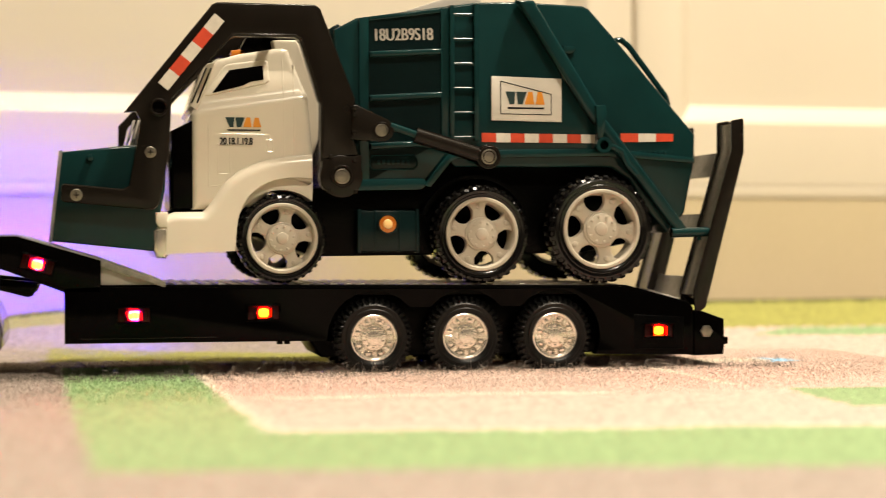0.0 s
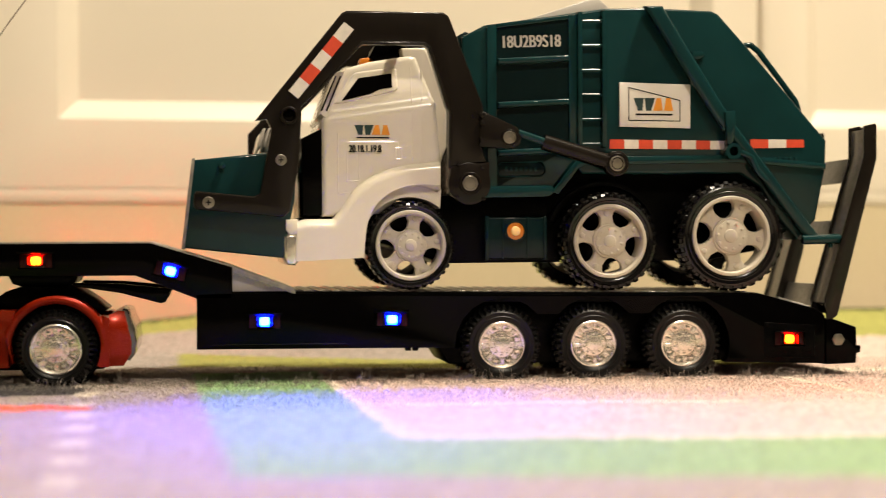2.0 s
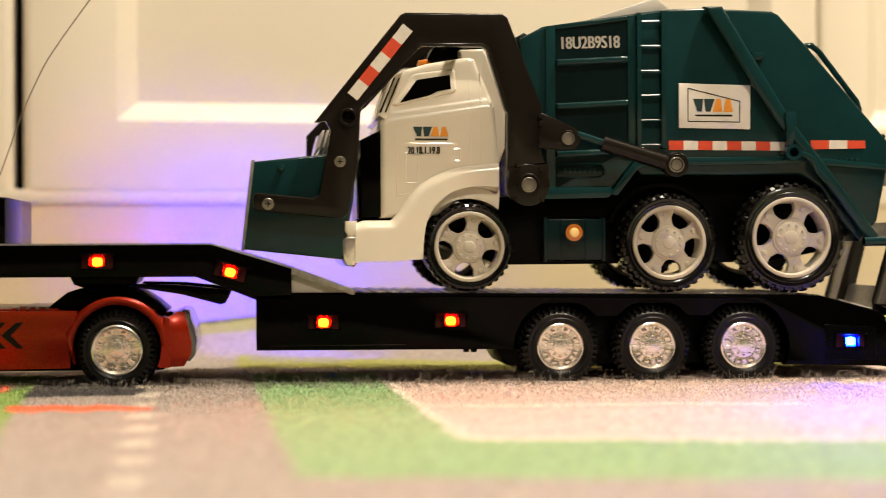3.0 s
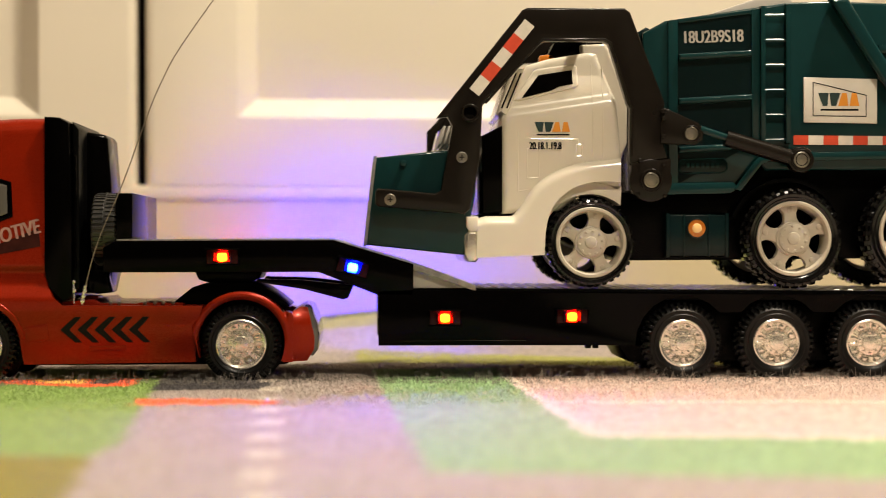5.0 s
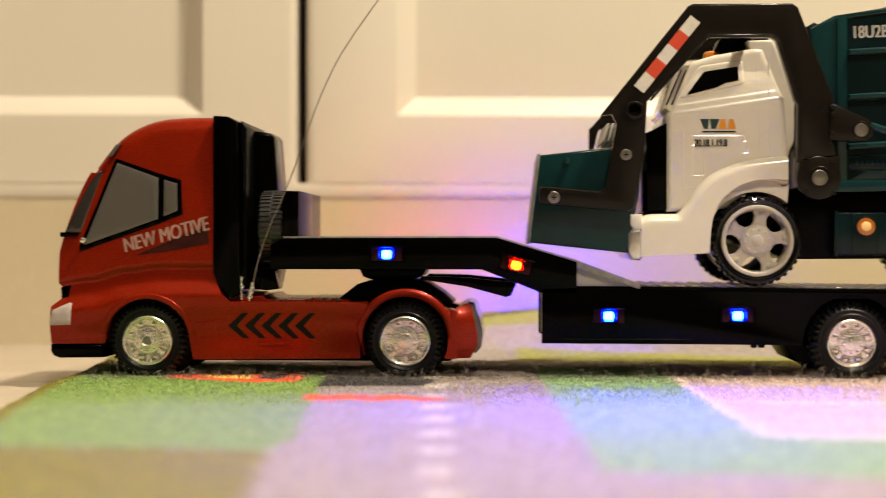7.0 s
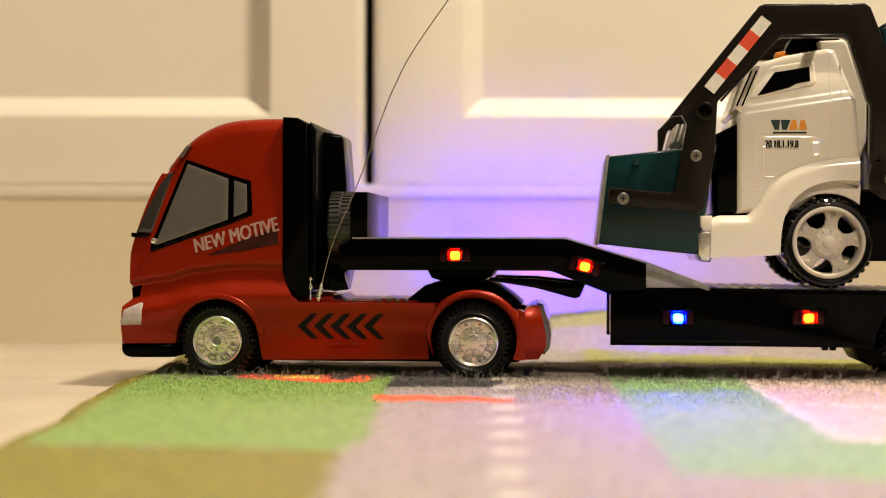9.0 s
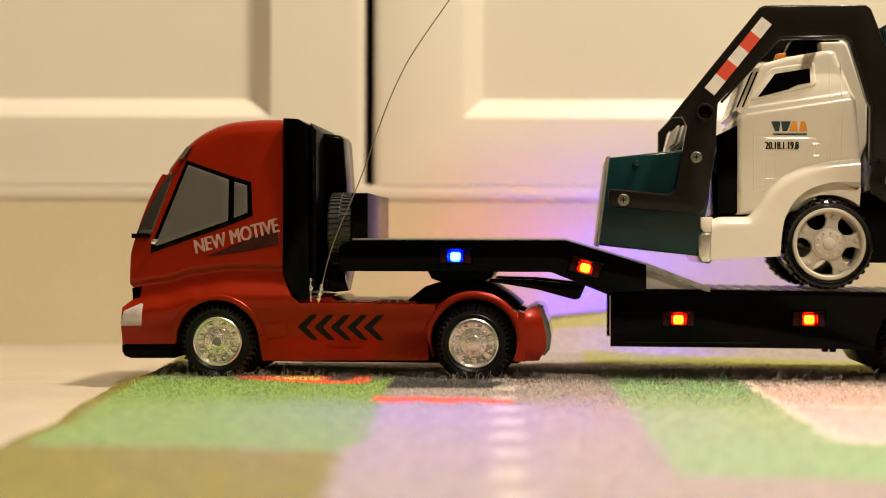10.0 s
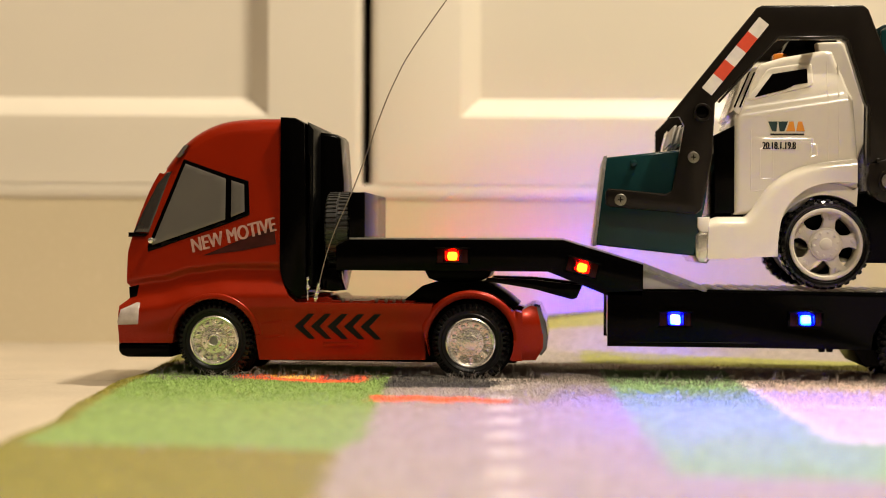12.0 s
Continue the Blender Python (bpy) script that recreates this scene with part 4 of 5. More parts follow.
def refuse_truck():
    t = thing("toy_garbage_truck", (213.5, 62, 55.8), "dark green toy garbage truck with white cab, lifting arms", "toy truck")
    # cab
    lower = [(74.4, 98.0), (79.1, 99.6), (96.0, 99.7), (100.8, 105.0), (107.6, 116.2), (114.3, 122.6), (122.6, 127.5), (131.6, 130.9), (141.5, 133.2), (162.3, 135.3), (162.3, 120.1), (150.5, 120.8), (139.1, 119.3), (129.7, 115.1), (122.2, 108.0), (117.6, 99.3), (115.7, 88.1), (115.3, 75.7), (73.4, 73.7)]
    brow = lower[:2] + rounded(lower[2:10], 2)

    def fender_skin(x, z):
        """A broad round along the fender's upper edge."""
        near = 99.0
        for (xa, za), (xb, zb) in zip(brow, brow[1:]):
            k = min(max(((x - xa) * (xb - xa) + (z - za) * (zb - za)) / ((xb - xa) ** 2 + (zb - za) ** 2), 0), 1)
            near = min(near, math.hypot(x - xa - k * (xb - xa), z - za - k * (zb - za)))
        gap = max(6.0 - near, 0)
        return 6.0 - math.sqrt(max(36.0 - gap * gap, 0))
    part("cab_fender", crowned(prism(brow[2:] + rounded(lower[10:18], 2) + [lower[18]] + lower[:2], 3, 119), fender_skin, 60, 1.3), WHITE, t)
    part("arch_liner", prism(arc(143.6, 83.3, 29.6, 186, 50, 16) + [(163.4, 118.0)] + arc(143.6, 83.3, 37.0, 62, 186, 16), 7.2, 113, 0.3), WHITE, t)
    cab = [(89.5, 100.8), (89.7, 159.5), (92.9, 167.7), (103.4, 190.4), (106.2, 193.2), (119.3, 197.0), (144.8, 201.4), (149.0, 200.3), (150.8, 194.9), (160.4, 170.8), (163.7, 132.3), (163.7, 117.0), (139.2, 113.2), (125.1, 102.7)]
    part("cab", crowned(prism(cab, 7.5, 114, 3.4, 5), refuse_cab_skin, 60, 1.6), WHITE, t, "white plastic cab")
    part("cab_rear", prism([(140, 206.0), (154.5, 206.6), (157, 203), (168.6, 170.1), (168.4, 145), (163.6, 131.2), (150, 125)], 17, 106, 2.0, 3), WHITE, t)
    # embossed door lines: rear pillar, door front, waist recess, handle, step panel, sill sweep
    for path in ([(145.2, 194.0), (145.6, 166.0), (145.6, 127.5)], [(152.0, 192.0), (151.8, 128.5)], [(99.6, 152.0), (99.6, 114.8), (113.8, 117.0), (133.0, 129.4)], [(107.0, 147.0), (136.4, 147.0), (136.6, 142.0)],
                 [(135.2, 143.6), (138.8, 143.6), (138.8, 136.4), (135.2, 136.4), (135.2, 143.6)], [(105.2, 141.0), (112.6, 141.0), (112.6, 123.0), (105.2, 122.6), (105.2, 141.0)]):
        path = [(xa + (xb - xa) * k / 8, za + (zb - za) * k / 8) for (xa, za), (xb, zb) in zip(path, path[1:]) for k in range(8)] + path[-1:]
        part("door_seam", rod([(x, 7.82 + refuse_cab_skin(x, z), z) for x, z in path], 0.45, 8), WHITE, t)
    part("window_surround", crowned(prism([(97.2, 170.6), (98.2, 173.4), (109.4, 189.0), (111.6, 190.4), (134.4, 193.6), (136.4, 192.2), (137.2, 180.4), (135.4, 178.4), (99.8, 170.2)], 6.6, 10, 1.3, 4), refuse_cab_skin, 60, 1.6), WHITE, t)
    # Closed black plate in place of the shaded cab interior.
    part("side_window", crowned(prism([(102.0, 172.1), (112.5, 186.4), (133.2, 189.6), (133.6, 180.9), (125.7, 179.5), (120.4, 176.9)], 6.0, 9, 0.2), refuse_cab_skin, 60, 1.6), BLACK, t, "black plate for the shade inside the open side window")
    part("windshield_frame", prism([(92.5, 161.0), (103.8, 190.6), (98.6, 190.0), (88.8, 164.0)], 8.6, 113, 1.0), WHITE, t)
    for k in range(2):
        part("windshield", prism([(89.0 + 3.2 * k, 166.0), (98.0 + 3.0 * k, 187.4), (98.8 + 3.0 * k, 187.0), (90.0 + 3.2 * k, 165.6)], 8.1, 10, 0.2), BLACK, t)
    part("grille", prism([(77.2, 148.9), (90.6, 155.6), (90.6, 101.8), (77.9, 101.8)], 10, 112, 0.8), BLACK, t)
    part("bumper", prism([(66.0, 88.0), (68.4, 90.6), (74.5, 90.8), (76.4, 88.0), (76.6, 76.0), (73.4, 71.2), (68.6, 71.6), (66.2, 75.4)], 4.4, 116, 2.6, 4), CHROME, t, "chromed front bumper")
    part("bumper_bracket", prism([(67.4, 99.2), (74.8, 99.4), (74.8, 90.0), (69.4, 90.0), (67.4, 93.0)], 3.6, 116, 1.2), WHITE, t)
    for x, z in ((119.9, 198.6), (102.8, 189.6)):
        part("roof_beacon", prism([(x - 5, z - 2), (x - 4.4, z + 2.0), (x + 3.6, z + 3.2), (x + 5.4, z)], 30, 44, 0.9), AMBER, t, "orange roof beacon")
    part("roof_box", prism([(119, 198), (124.5, 208.6), (127, 209.6), (144, 209.6), (147.5, 204.0), (140, 198)], 30, 100, 1), BLACK, t)
    emblem(t, 109.7, 132.0, 149.1, 157.2, 7.25)
    writing("lettering", "20.18.1.19.8", INK, t, 106.2, 140.5, 125.9, 4.4, 7.1, bold=0.22)
    # arms: gantry over the cab, both sides
    gantry = [(48.8, 158.7), (101.1, 224.2), (104.3, 225.6), (163.5, 225.6), (166.8, 223.1), (188.0, 168.2), (185.9, 147.4), (189.8, 134.1), (172.9, 132.3), (166.3, 130.4), (166.8, 164.7), (164.9, 167.8), (153.8, 203.7), (150.9, 205.5), (114.5, 205.3), (111.4, 203.5), (76.9, 167.3), (75.1, 133.2), (69.6, 104.0), (65.8, 100.5), (13.7, 105.2), (12.0, 106.9), (12.0, 114.2), (13.7, 116.2), (48.0, 113.0), (51.7, 115.1), (58.6, 153.7), (55.7, 159.4)]
    for y0, y1 in ((-5, 4), (119, 128)):
        arm = part("lift_arm", prism(gantry, y0, y1, 1.3, 3), ARM_GREY, t, "dark bronze hexagonal lift arm")
        part("pivot_plate", joined(disc(179.0, 120.9, 13.2, y0 - 1.8, y1, 1.2, 36), prism([(167.3, 131.4), (191.4, 134.1), (191.4, 116.9), (166.3, 115.1)], y0 - 1.6, y1, 0.9)), ARM_GREY, t)
        part("pivot_lug", prism([(185.5, 164.0), (187.7, 165.3), (208.5, 155.9), (212.0, 151.6), (210.9, 145.4), (206.6, 142.5), (185.1, 143.3)], y0 - 0.8, y1, 0.8), ARM_GREY, t)
        lip = [(113.4, 206.4), (151.4, 206.7), (155.0, 204.4), (166.2, 168.2), (168.0, 165.0), (167.6, 136.0)] if y0 < 0 else []
        if lip:
            part("arm_lip", rod([(x, y0 - 0.1, z) for x, z in [(78.6, 167.6)] + lip], 0.75, 8), ARM_GREY, arm)
        part("cross_tie", rod([(69.1, y0 + 4, 161.6), (69.1, y0 + 9, 161.6)], 4.6, 20), ARM_GREY, t)
    part("arm_crosstube", rod([(139.2, 0, 214.4), (139.2, 122, 214.4)], 3.2, 12), ARM_GREY, t)
    part("front_crosstube", rod([(65.3, 4, 134.9), (65.3, 119, 134.9)], 3.0, 12), ARM_GREY, t)
    part("arm_socket", lathe([(5.6, -4.8), (5.5, -7.4), (5.0, -7.9), (4.2, -7.9), (3.6, -7.2), (3.4, -4.9)], 69.1, 161.6, 24), ARM_GREY, t)
    # Flat black disc painted in for the shade of the socket's hole.
    part("arm_hole_shade", disc(69.1, 161.6, 3.5, -5.4, -4.8, 0.1, 20), BLACK, t)
    for x, z in ((172.6, 133.0), (187.0, 131.0), (171.0, 112.6), (187.6, 111.8), (186.5, 163.0), (187.0, 158.5), (186.8, 147.6)):
        part("rivet", disc(x, z, 1.5, -7.6, -4, 0.6, 10), ARM_GREY, t)
    bolt(t, 64.2, 134.9, 3.4, -6.2)
    bolt(t, 20.9, 109.3, 3.6, -6.2)
    for x, z, r, y in ((179.2, 121.0, 7.0, -8.6), (203.9, 149.4, 5.2, -7.2), (271.2, 133.5, 6.6, -9.2)):
        part("bolt_boss", lathe([(r, y + 3), (r, y + 0.4), (r - 0.4, y), (r * 0.8, y), (r * 0.72, y + 0.9), (r * 0.5, y + 0.9), (r * 0.5, y + 3)], x, z, 28), ARM_GREY, t)
    bolt(t, 179.2, 121.0, 4.7, -8.2)
    bolt(t, 203.9, 149.4, 4.1, -7.0)
    # striped tape on the arm
    ax, az, bx, bz = 105.5, 216.3, 71.8, 174.2
    ux, uz = (bx - ax) / 5, (bz - az) / 5
    nx, nz = -uz / math.hypot(ux, uz) * 7.4, ux / math.hypot(ux, uz) * 7.4
    for k in range(5):
        p = (ax + ux * k, az + uz * k)
        part("tape_stripe", prism([(p[0] - nx / 2, p[1] - nz / 2), (p[0] + ux - nx / 2, p[1] + uz - nz / 2), (p[0] + ux + nx / 2, p[1] + uz + nz / 2), (p[0] + nx / 2, p[1] + nz / 2)][::-1], -5.4, -4.9), TAPE_WHITE if k % 2 == 0 else TAPE_RED, t)
    # hydraulic ram
    for y in (-3.5, 122):
        part("ram_rod", rod([(209.8, y, 152.2), (230.0, y, 145.6)], 2.5, 14), GREEN, t)
        part("ram_barrel", rod([(225.4, y, 146.8), (228.2, y, 146.0), (268.2, y, 134.1)], 5.0, 18), ARM_GREY, t)
        part("ram_eye", disc(271.2, 133.5, 8.0, y - 4, y + 4, 1.0, 28), ARM_GREY, t)
    bolt(t, 271.2, 133.5, 4.9, -8.8)
    # bucket carried in front
    bin_side = [(12.2, 135.3), (57.4, 140.2), (73.9, 127.1), (72.9, 111.6), (65.9, 75.8), (5.4, 82.2), (9.5, 113.1)]
    part("bucket", prism(bin_side, 6, 117, 1.6, 3), GREEN, t, "dark green front bucket")
    part("bucket_rim", prism([(11.0, 136.0), (13.0, 136.4), (10.2, 112.8), (6.6, 81.2), (4.7, 81.4), (8.3, 113.1)], 4.6, 118.4, 0.5), TREAD, t, "grey front lip of the bucket")
    part("bucket_peg", disc(29.0, 131.9, 2.2, 3.6, 7, 0.8, 14), GREEN, t)
    part("bucket_guard", joined(*[prism([(51.8 + 2.9 * k, 144.8), (53.3 + 2.9 * k, 144.8), (56.5 + 2.9 * k, 156.4), (55 + 2.9 * k, 156.4)], 30, 112, 0.3) for k in range(3)]), GREY_PLATE, t, "pale ribbed guard behind the bucket")
    part("guard_frame", prism([(47.6, 158.5), (50.5, 161.4), (58.6, 170.1), (61.4, 168.1), (53.8, 156.5), (49.9, 139.9), (47.6, 139.9)], 118, 122, 0.5), ARM_GREY, t)
    # chassis
    part("chassis", prism([(76.8, 100.9), (167.3, 115.1), (233.7, 116.7), (250.1, 134.6), (410.1, 130.7), (401.4, 99.2), (380.4, 80.7), (339.9, 73.1), (167.3, 71.9), (129.8, 84.4), (76.8, 84.4)], 26, 96, 2), BLACK_SOFT, t)
    part("side_tank", joined(box(192.8, 230.5, 14, 40, 74.4, 100.9, 2.0), box(192.0, 194.4, 13.4, 40, 73.8, 101.6, 0.6), box(228.9, 231.3, 13.4, 40, 73.9, 101.5, 0.6), box(202.5, 203.9, 13.3, 40, 74.2, 101.2, 0.4), box(218.1, 219.5, 13.3, 40, 74.3, 101.1, 0.4)), GREEN_SHADED, t)
    reflector = part("side_reflector", disc(210.9, 92.0, 6.0, 11.6, 16, 1.2, 26), AMBER, t, "round amber side reflector")
    part("reflector_ring", lathe([(6.6, 13.6), (6.6, 11.2), (5.9, 11.0), (5.4, 11.6), (5.4, 13.6)], 210.9, 92.0, 26), GREEN_SHADED, reflector)
    part("reflector_lens", disc(210.9, 92.0, 3.1, 10.7, 13, 0.9, 20), material("pale_amber_plastic", (0.85, 0.55, 0.22), 0.2, 0, 0.1, 100, 1500, 0.02, 0.3), reflector)
    # body
    hull = [(177.7, 213.1), (191.8, 220.7), (267.5, 232.5), (295.3, 233.6), (339.0, 232.2), (343.4, 230.3), (363.3, 208.8), (415.4, 150.0), (414.7, 132.2), (408.0, 99.0), (396.1, 86.2), (380.4, 103.0), (370.8, 119.8), (357.5, 128.2), (254.6, 127.9), (248.7, 134.6), (234.6, 116.3), (181.2, 115.4), (177.7, 128.4)]
    part("hopper_body", prism(hull, 14.5, 108, 2.0, 3), GREEN, t, "dark teal plastic refuse body")
    part("front_wall", prism([(175.3, 214.2), (180.7, 217.4), (183.0, 216.4), (183.1, 116.9), (175.3, 116.9)], 20, 104, 1), GREEN_SHADED, t)
    # side panel with recessed bays: frames stand proud
    for z0 in (198.0, 170.7, 140.7):
        part("rib", prism([(199.6, z0 - 2.4), (245.4, z0 + 0.4), (245.4, z0 + 4.6), (199.6, z0 + 1.8)], 9.6, 16, 1.9, 4), GREEN, t)
    part("bay_frame", joined(prism([(193.2, 220.6), (199.5, 221.5), (199.5, 118.7), (193.2, 117.8)], 12.4, 16, 0.7), prism([(245.3, 227.8), (251.5, 228.8), (251.5, 143.1), (245.4, 143.2)], 12.4, 16, 0.7), prism([(199.3, 218.6), (245.5, 225.0), (245.5, 227.8), (199.3, 221.5)], 12.4, 16, 0.7)), GREEN, t)
    for x in (252.1, 267.8):
        part("ladder_rail", prism([(x - 1.6, 229.6 + (x - 252) * 0.08), (x + 1.6, 229.9 + (x - 252) * 0.08), (x + 1.6, 144.3), (x - 1.6, 144.3)], 9.6, 16, 1.0), GREEN, t)
    for k in range(6):
        z = 223.7 - k * 15.46
        part("ladder_rung", rod([(252, 11.8, z), (267.8, 11.8, z + 0.3)], 1.15, 10), GREEN, t)
    writing("lettering", "18U2B9S18", GREY_PLATE, t, 203.6, 206.6, 240.2, 7.6, 13.9, 2.0, bold=0.3)
    # bay floor in the shaded teal, so the recess reads dark
    part("bay_panel", prism([(199.5, 119.5), (245.3, 143.6), (245.3, 225.0), (199.5, 218.6)], 14.2, 15.5), GREEN_SHADED, t)
    # sign
    part("sign_plate", prism([(278.2, 185.9), (324.5, 184.9), (324.4, 157.1), (278.3, 157.8)], 13.2, 16, 0.3), LABEL, t, "white sign with a plain two-colour emblem")
    for a, b in (((284.1, 182.7), (317.5, 174.7)), ((317.5, 174.7), (317.5, 161.6)), ((317.5, 161.6), (284.1, 161.9)), ((284.1, 161.9), (284.1, 182.7))):
        part("sign_line", rod([(a[0], 13.1, a[1]), (b[0], 13.1, b[1])], 0.28, 6), INK, t)
    emblem(t, 287.2, 313.7, 165.1, 176.1, 12.95)
    # reflective tape
    span = [(272.0, 346.9, 149.8, 143.9, 149.3, 143.8, 8), (364.2, 400.0, 150.4, 144.6, 150.4, 145.4, 3)]
    for x0, x1, t0, b0, t1, b1, n in span:
        for k in range(n):
            u, v = k / n, (k + 1) / n
            xa, xb = x0 + (x1 - x0) * u, x0 + (x1 - x0) * v
            part("tape_stripe", prism([(xa, b0 + (b1 - b0) * u), (xb, b0 + (b1 - b0) * v), (xb, t0 + (t1 - t0) * v), (xa, t0 + (t1 - t0) * u)], 13.9, 15.2), TAPE_RED if k % 2 == 0 else TAPE_WHITE, t)
    # lower rail, name panel, tail arm
    part("lower_rail", prism([(233.7, 116.1), (249.0, 135.9), (253.7, 138.6), (353.1, 140.4), (413.5, 134.9), (413.5, 131.2), (354.0, 135.2), (255.5, 133.2), (251.0, 130.8), (238.2, 114.8)], 10.4, 17, 1.0), GREEN, t)
    part("front_sill", prism([(181.2, 119.8), (233.7, 120.7), (237.3, 117.0), (231.9, 113.4), (182.1, 112.5)], 11.4, 17, 1.0), GREEN, t)
    part("name_panel", joined(prism([(202.0, 134.6), (228.2, 135.1), (230.0, 131.9), (230.0, 128.9), (227.7, 126.8), (202.0, 126.2), (200.3, 128.3), (200.3, 132.7)], 13.4, 16, 0.5)), GREEN_SHADED, t)
    for k in range(7):
        part("name_bar", box(204.3 + 3.1 * k, 206.5 + 3.1 * k, 12.7, 14, 129.2, 132.4, 0.3), GREEN, t)
    part("name_rim", rod([(202.0, 13.2, 134.8), (228.2, 13.2, 135.3), (230.2, 13.2, 132.0), (230.2, 13.2, 128.8), (227.8, 13.2, 126.6), (202.0, 13.2, 126.0), (200.1, 13.2, 128.2), (200.1, 13.2, 132.8), (202.0, 13.2, 134.8)], 0.5, 6), GREEN, t)
    part("body_seam", rod([(353.0, 14.3, 135.0), (414.2, 14.3, 134.6)], 0.6, 8), GREEN, t)
    for x, z in ((206, 146.5), (238, 147.0), (262, 139.6)):
        part("body_rivet", disc(x, z, 1.1, 12.9, 15, 0.5, 10), GREEN, t)
    for k in range(8):
        part("embossed_bar", box(368 + 3.6 * k, 370.4 + 3.6 * k, 13.4, 15, 136.4, 139.2, 0.3), GREEN, t)
    part("tail_arm", prism([(292.9, 233.6), (304.7, 233.8), (349.6, 162.7), (408.8, 86.8), (399.4, 86.2), (338.4, 163.5)], 5.6, 14.5, 2.8, 4), GREEN, t, "dark teal diagonal tail arm")
    part("tail_hinge", joined(prism([(343.9, 167.2), (350.7, 168.1), (351.7, 162.9), (349.1, 146.1), (345.2, 146.1)], 2.6, 8, 1.2), lathe([(5.2, 2.2), (5.2, 8), (3.0, 8), (3.0, 2.2)], 349.4, 142.1, 22)), GREEN, t)
    part("tail_link", rod([(353.1, 5, 142.3), (362.0, 5, 138.5), (365.5, 5, 130.1), (371.6, 5, 123.5)], 2.0, 10), GREEN, t)
    part("foot_bar", joined(rod([(396.0, 7, 86.0), (420.9, 7, 86.6)], 3.2, 12), rod([(415.3, 8, 86.0), (415.3, 8, 81.1)], 1.4, 8)), GREEN, t)
    part("tail_grab_rail", rod([(362, 30, 209), (366.8, 30, 212.4), (370, 30, 212.6), (375.2, 30, 208.5), (400.2, 30, 176.5), (402.1, 30, 171.0), (400, 30, 167.5), (394, 30, 168)], 2.0, 10), GREEN, t)
    part("tail_cap", prism([(340.7, 233.7), (349.6, 233.0), (349.6, 225.5), (340.7, 227.6)], 40, 90, 1), GREEN, t)
    part("body_peg", prism([(324.8, 205.9), (332.3, 206.0), (333.3, 203.0), (330.1, 200.6), (324.8, 200.7)], 10.6, 16, 0.9), GREEN, t)
    part("roof_hatch", prism([(229.1, 226.6), (229.1, 230.2), (269.7, 243.8), (271.8, 243.7), (279.1, 237.7), (279.1, 231.7)], 44, 84, 1.0), GREY_PLATE, t, "pale grey roof hatch")
    front, mid, rear = toy_wheel(27.5, 21.7), toy_wheel(31.0, 23.2), toy_wheel(34.8, 25.4)
    for meshes, x, z, r, turn in ((front, 143.6, 85.1, 27.5, 10), (mid, 268.8, 86.8, 31.0, -6), (rear, 347.1, 87.9, 34.8, 24)):
        z = deck_z(x) + r + 0.9
        wheel(t, meshes, x, 0.0, z, turn)
        wheel(t, meshes, x, 122.0, z, turn + 30, True)
        part("axle", rod([(x, 12, z), (x, 110, z)], 4, 10), BLACK_SOFT, t)
    part("mudguard_liner", prism(arc(268.8, 86.3, 37, 20, 160, 14) + arc(268.8, 86.3, 34.6, 160, 20, 14), 18, 104, 0), BLACK_SOFT, t)


refuse_truck()

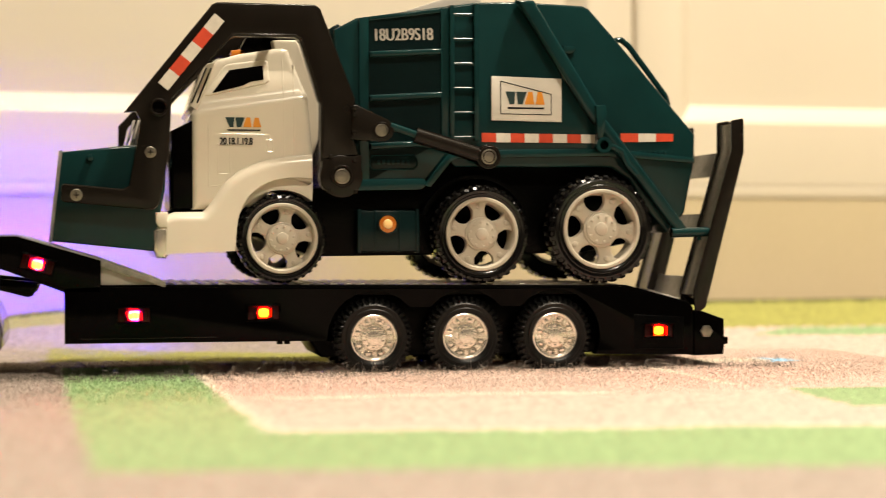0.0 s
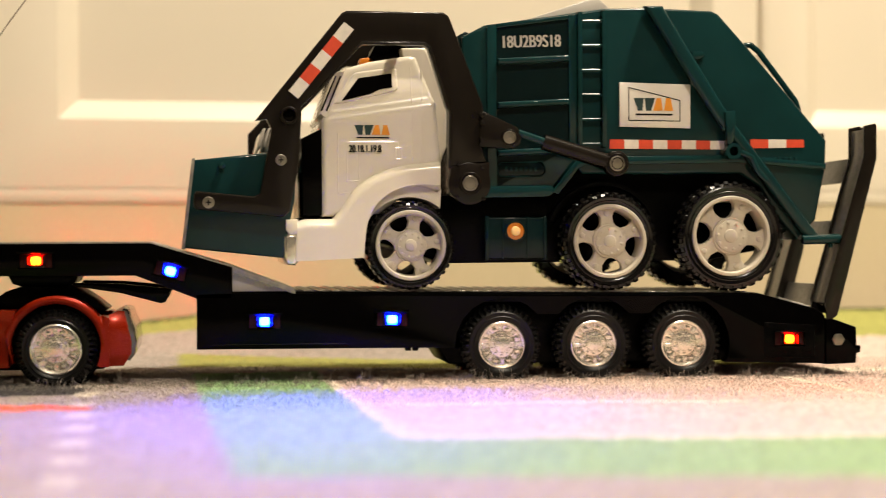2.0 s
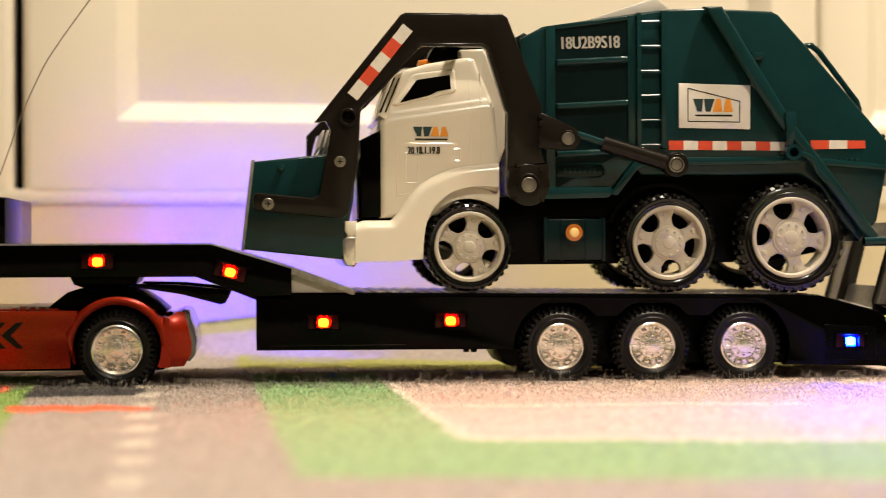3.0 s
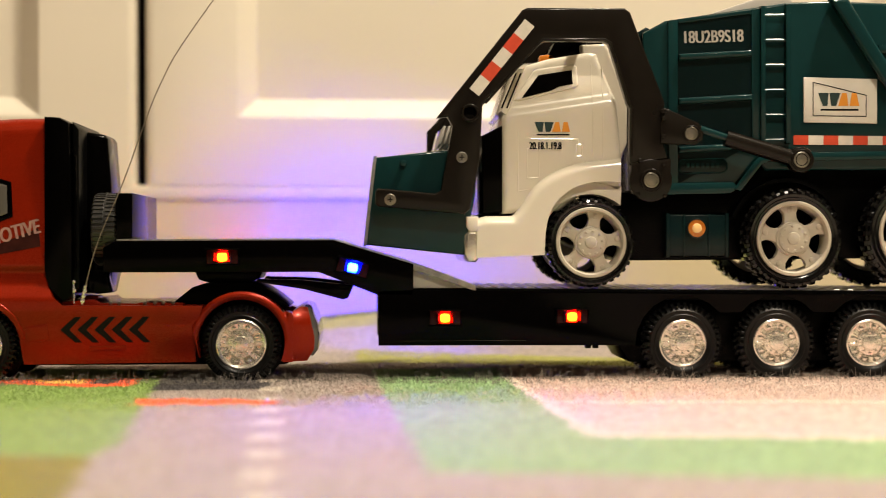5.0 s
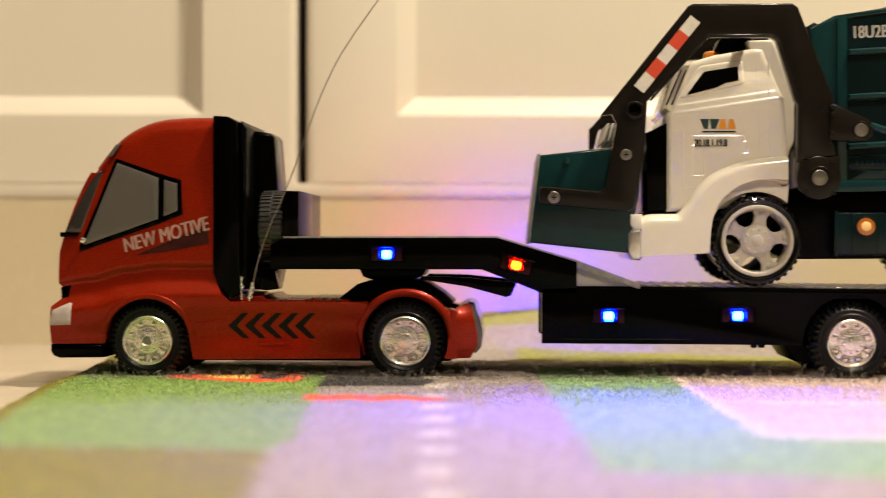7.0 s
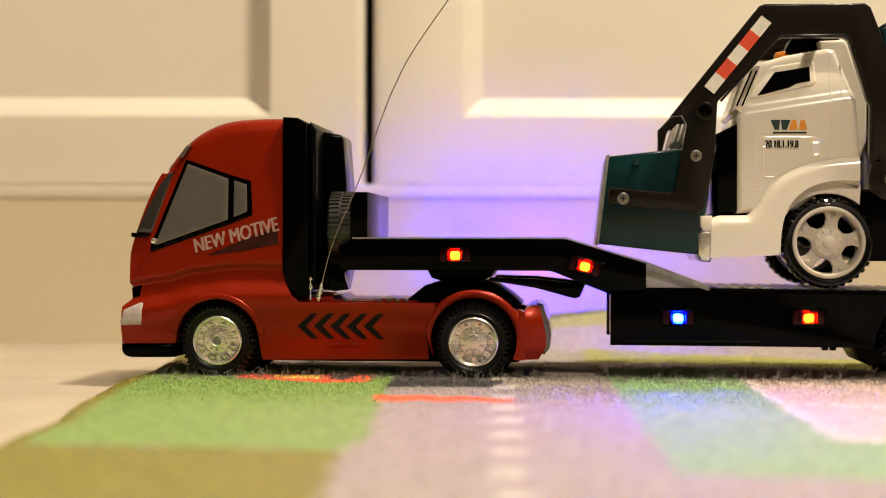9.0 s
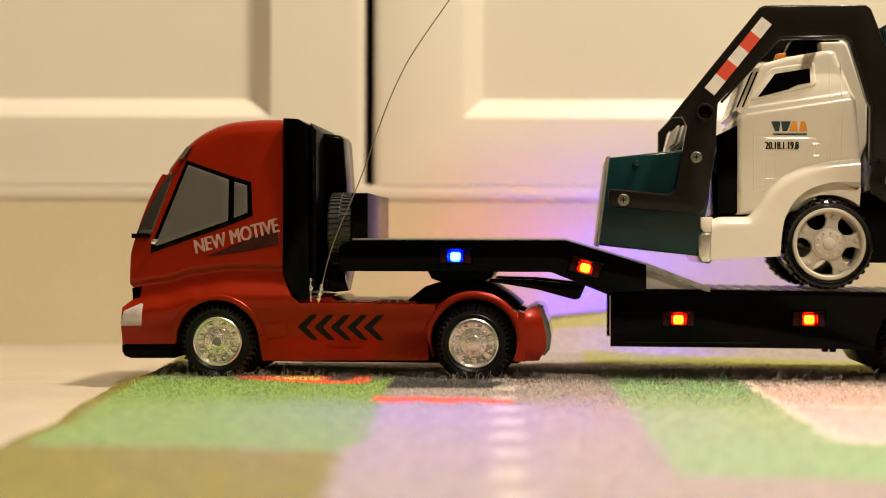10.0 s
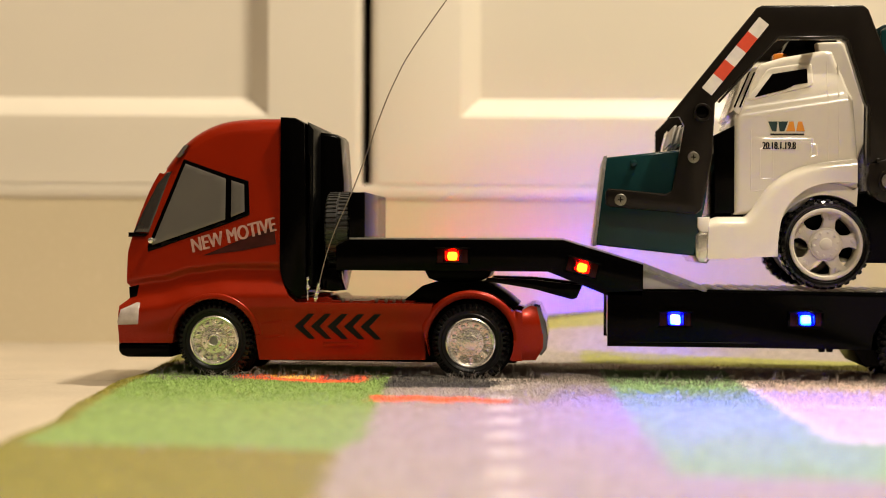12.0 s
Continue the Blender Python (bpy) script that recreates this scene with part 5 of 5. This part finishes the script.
# ---- blinking ----
# State letters, r or b, one for each tenth of a second; gaps are carried on in the same rhythm.
BLINK = {
    "A": "rrbbbrrrbbbbrrrbbbrrrbbbrrrrbbrrrbbbrrrbbbrrrbbbrrrbbbrrrbbbrrbbbbrrbbbbrbbbbrrrbbbrrrbbbrrrbbbrrrbbbrrrbbbrrrbbbrrrbbbrr",
    "B": "rbbbrrrbbbrrrbbbrrrbbbrrrbbbrrrbbbrrrbbbrrrbbbrrrbbbrrrbbbrrrbbbrrrbbbrrrbbbrrrbbbrrrbbbrrrbbbrrrbbbrrrbbbrrrbbbrrrbbbrrr",
    "C": "rbbbbrrrbbbrrrbbbbrrbbbbrrbbbbrrrbbbrrrbbbrrrbbbrrrbbbbrrrbbbrrrbbbrrrbbbrrrbbbrrrbbbrrrbbbrrrrbbbrrrbbbrrrbbbbrrrbbbrrrb",
    "D": "rrbbbbrrrrbbbrrrrbbbbrrrbbbbrrrbbbbrrrbbbrrrbbbrrrrbbbbbrrrrbbbrrrrbbbbrrrbbbbrrrbbbrrrbbbrrrrrbbbbrrrrbbbrrbrbbbbrrrbbbb",
    "E": "rrbbrrrrbbbrrrbbbbrrrbbbrrrrbbbrrrbbbbrrrbbbrrrbbbrrrbbbrrrbbbrrrbbbrrrbbbrrrbbbrrrbbbrrrbbbrrrbbbrrrbbbrrrbbbrrrbbbrrrbb",
    "F": "bbbbbbbbbbbbbbbbbbrrrrrbbbbbrrrrrbbbbbbbbbbbbbbbrrrrrrrrrrbbbbbrrrrrrrrrrbbbbbrrrrrbbbbbbbbbbbbbbbrrrrrbbbbbbbbbbrrrrrrrr",
    "G": "rrrbbbbbbbbbbbbbbbrrrrrbbbbbbbbbbbbbbbbbbrrrrrrrbbbbbbbbbbbbbbbrrrrrrrrrrrrrrrbbbbbrrrrrrrrrrrrrrrrrrrrbbbbbbbbbbrrrrrrrr",
    "H": "bbbbbbbbbbbbbbbbbbrrrrrbbbbbbbbbbbbbbbbbbrrrrrrrbbbbbbbbbbbbbbbbbbbbbbbbbbbbbbrrrrrbbbbbbbbrrrrrrrbbbbbbbbbbbbbbbbbbbbbbb",
}


def blink_rows(states, spot, tilt, out):
    """A half turn of the drum within the last tenth of a second before each change of colour."""
    states = (states + states[-1] * 121)[:121]

    def at(deg):
        return pose(*spot, 0, -tilt if out < 0 else -tilt, 0) @ pose(0, 0, 0, deg)
    side = 0 if out < 0 else 180
    angle = side + (0 if states[0] == "r" else 180)
    rows = [(0.0, at(angle))]
    for k in range(1, 121):
        if states[k] != states[k - 1]:
            t = k / 10
            for step, share in ((-3, 0), (-2, 60), (-1, 120), (0, 180)):
                when = round(t * 30 + step) / 30
                if when > rows[-1][0] + 0.001:
                    rows.append((when, at(angle + share)))
            angle += 180
    if rows[-1][0] < 11.999:
        rows.append((12.0, at(angle)))
    return rows


def motions():
    for key, (drum, spot, tilt, out) in DRUMS.items():
        walk(drum, blink_rows(BLINK[key], spot, tilt, out))


motions()
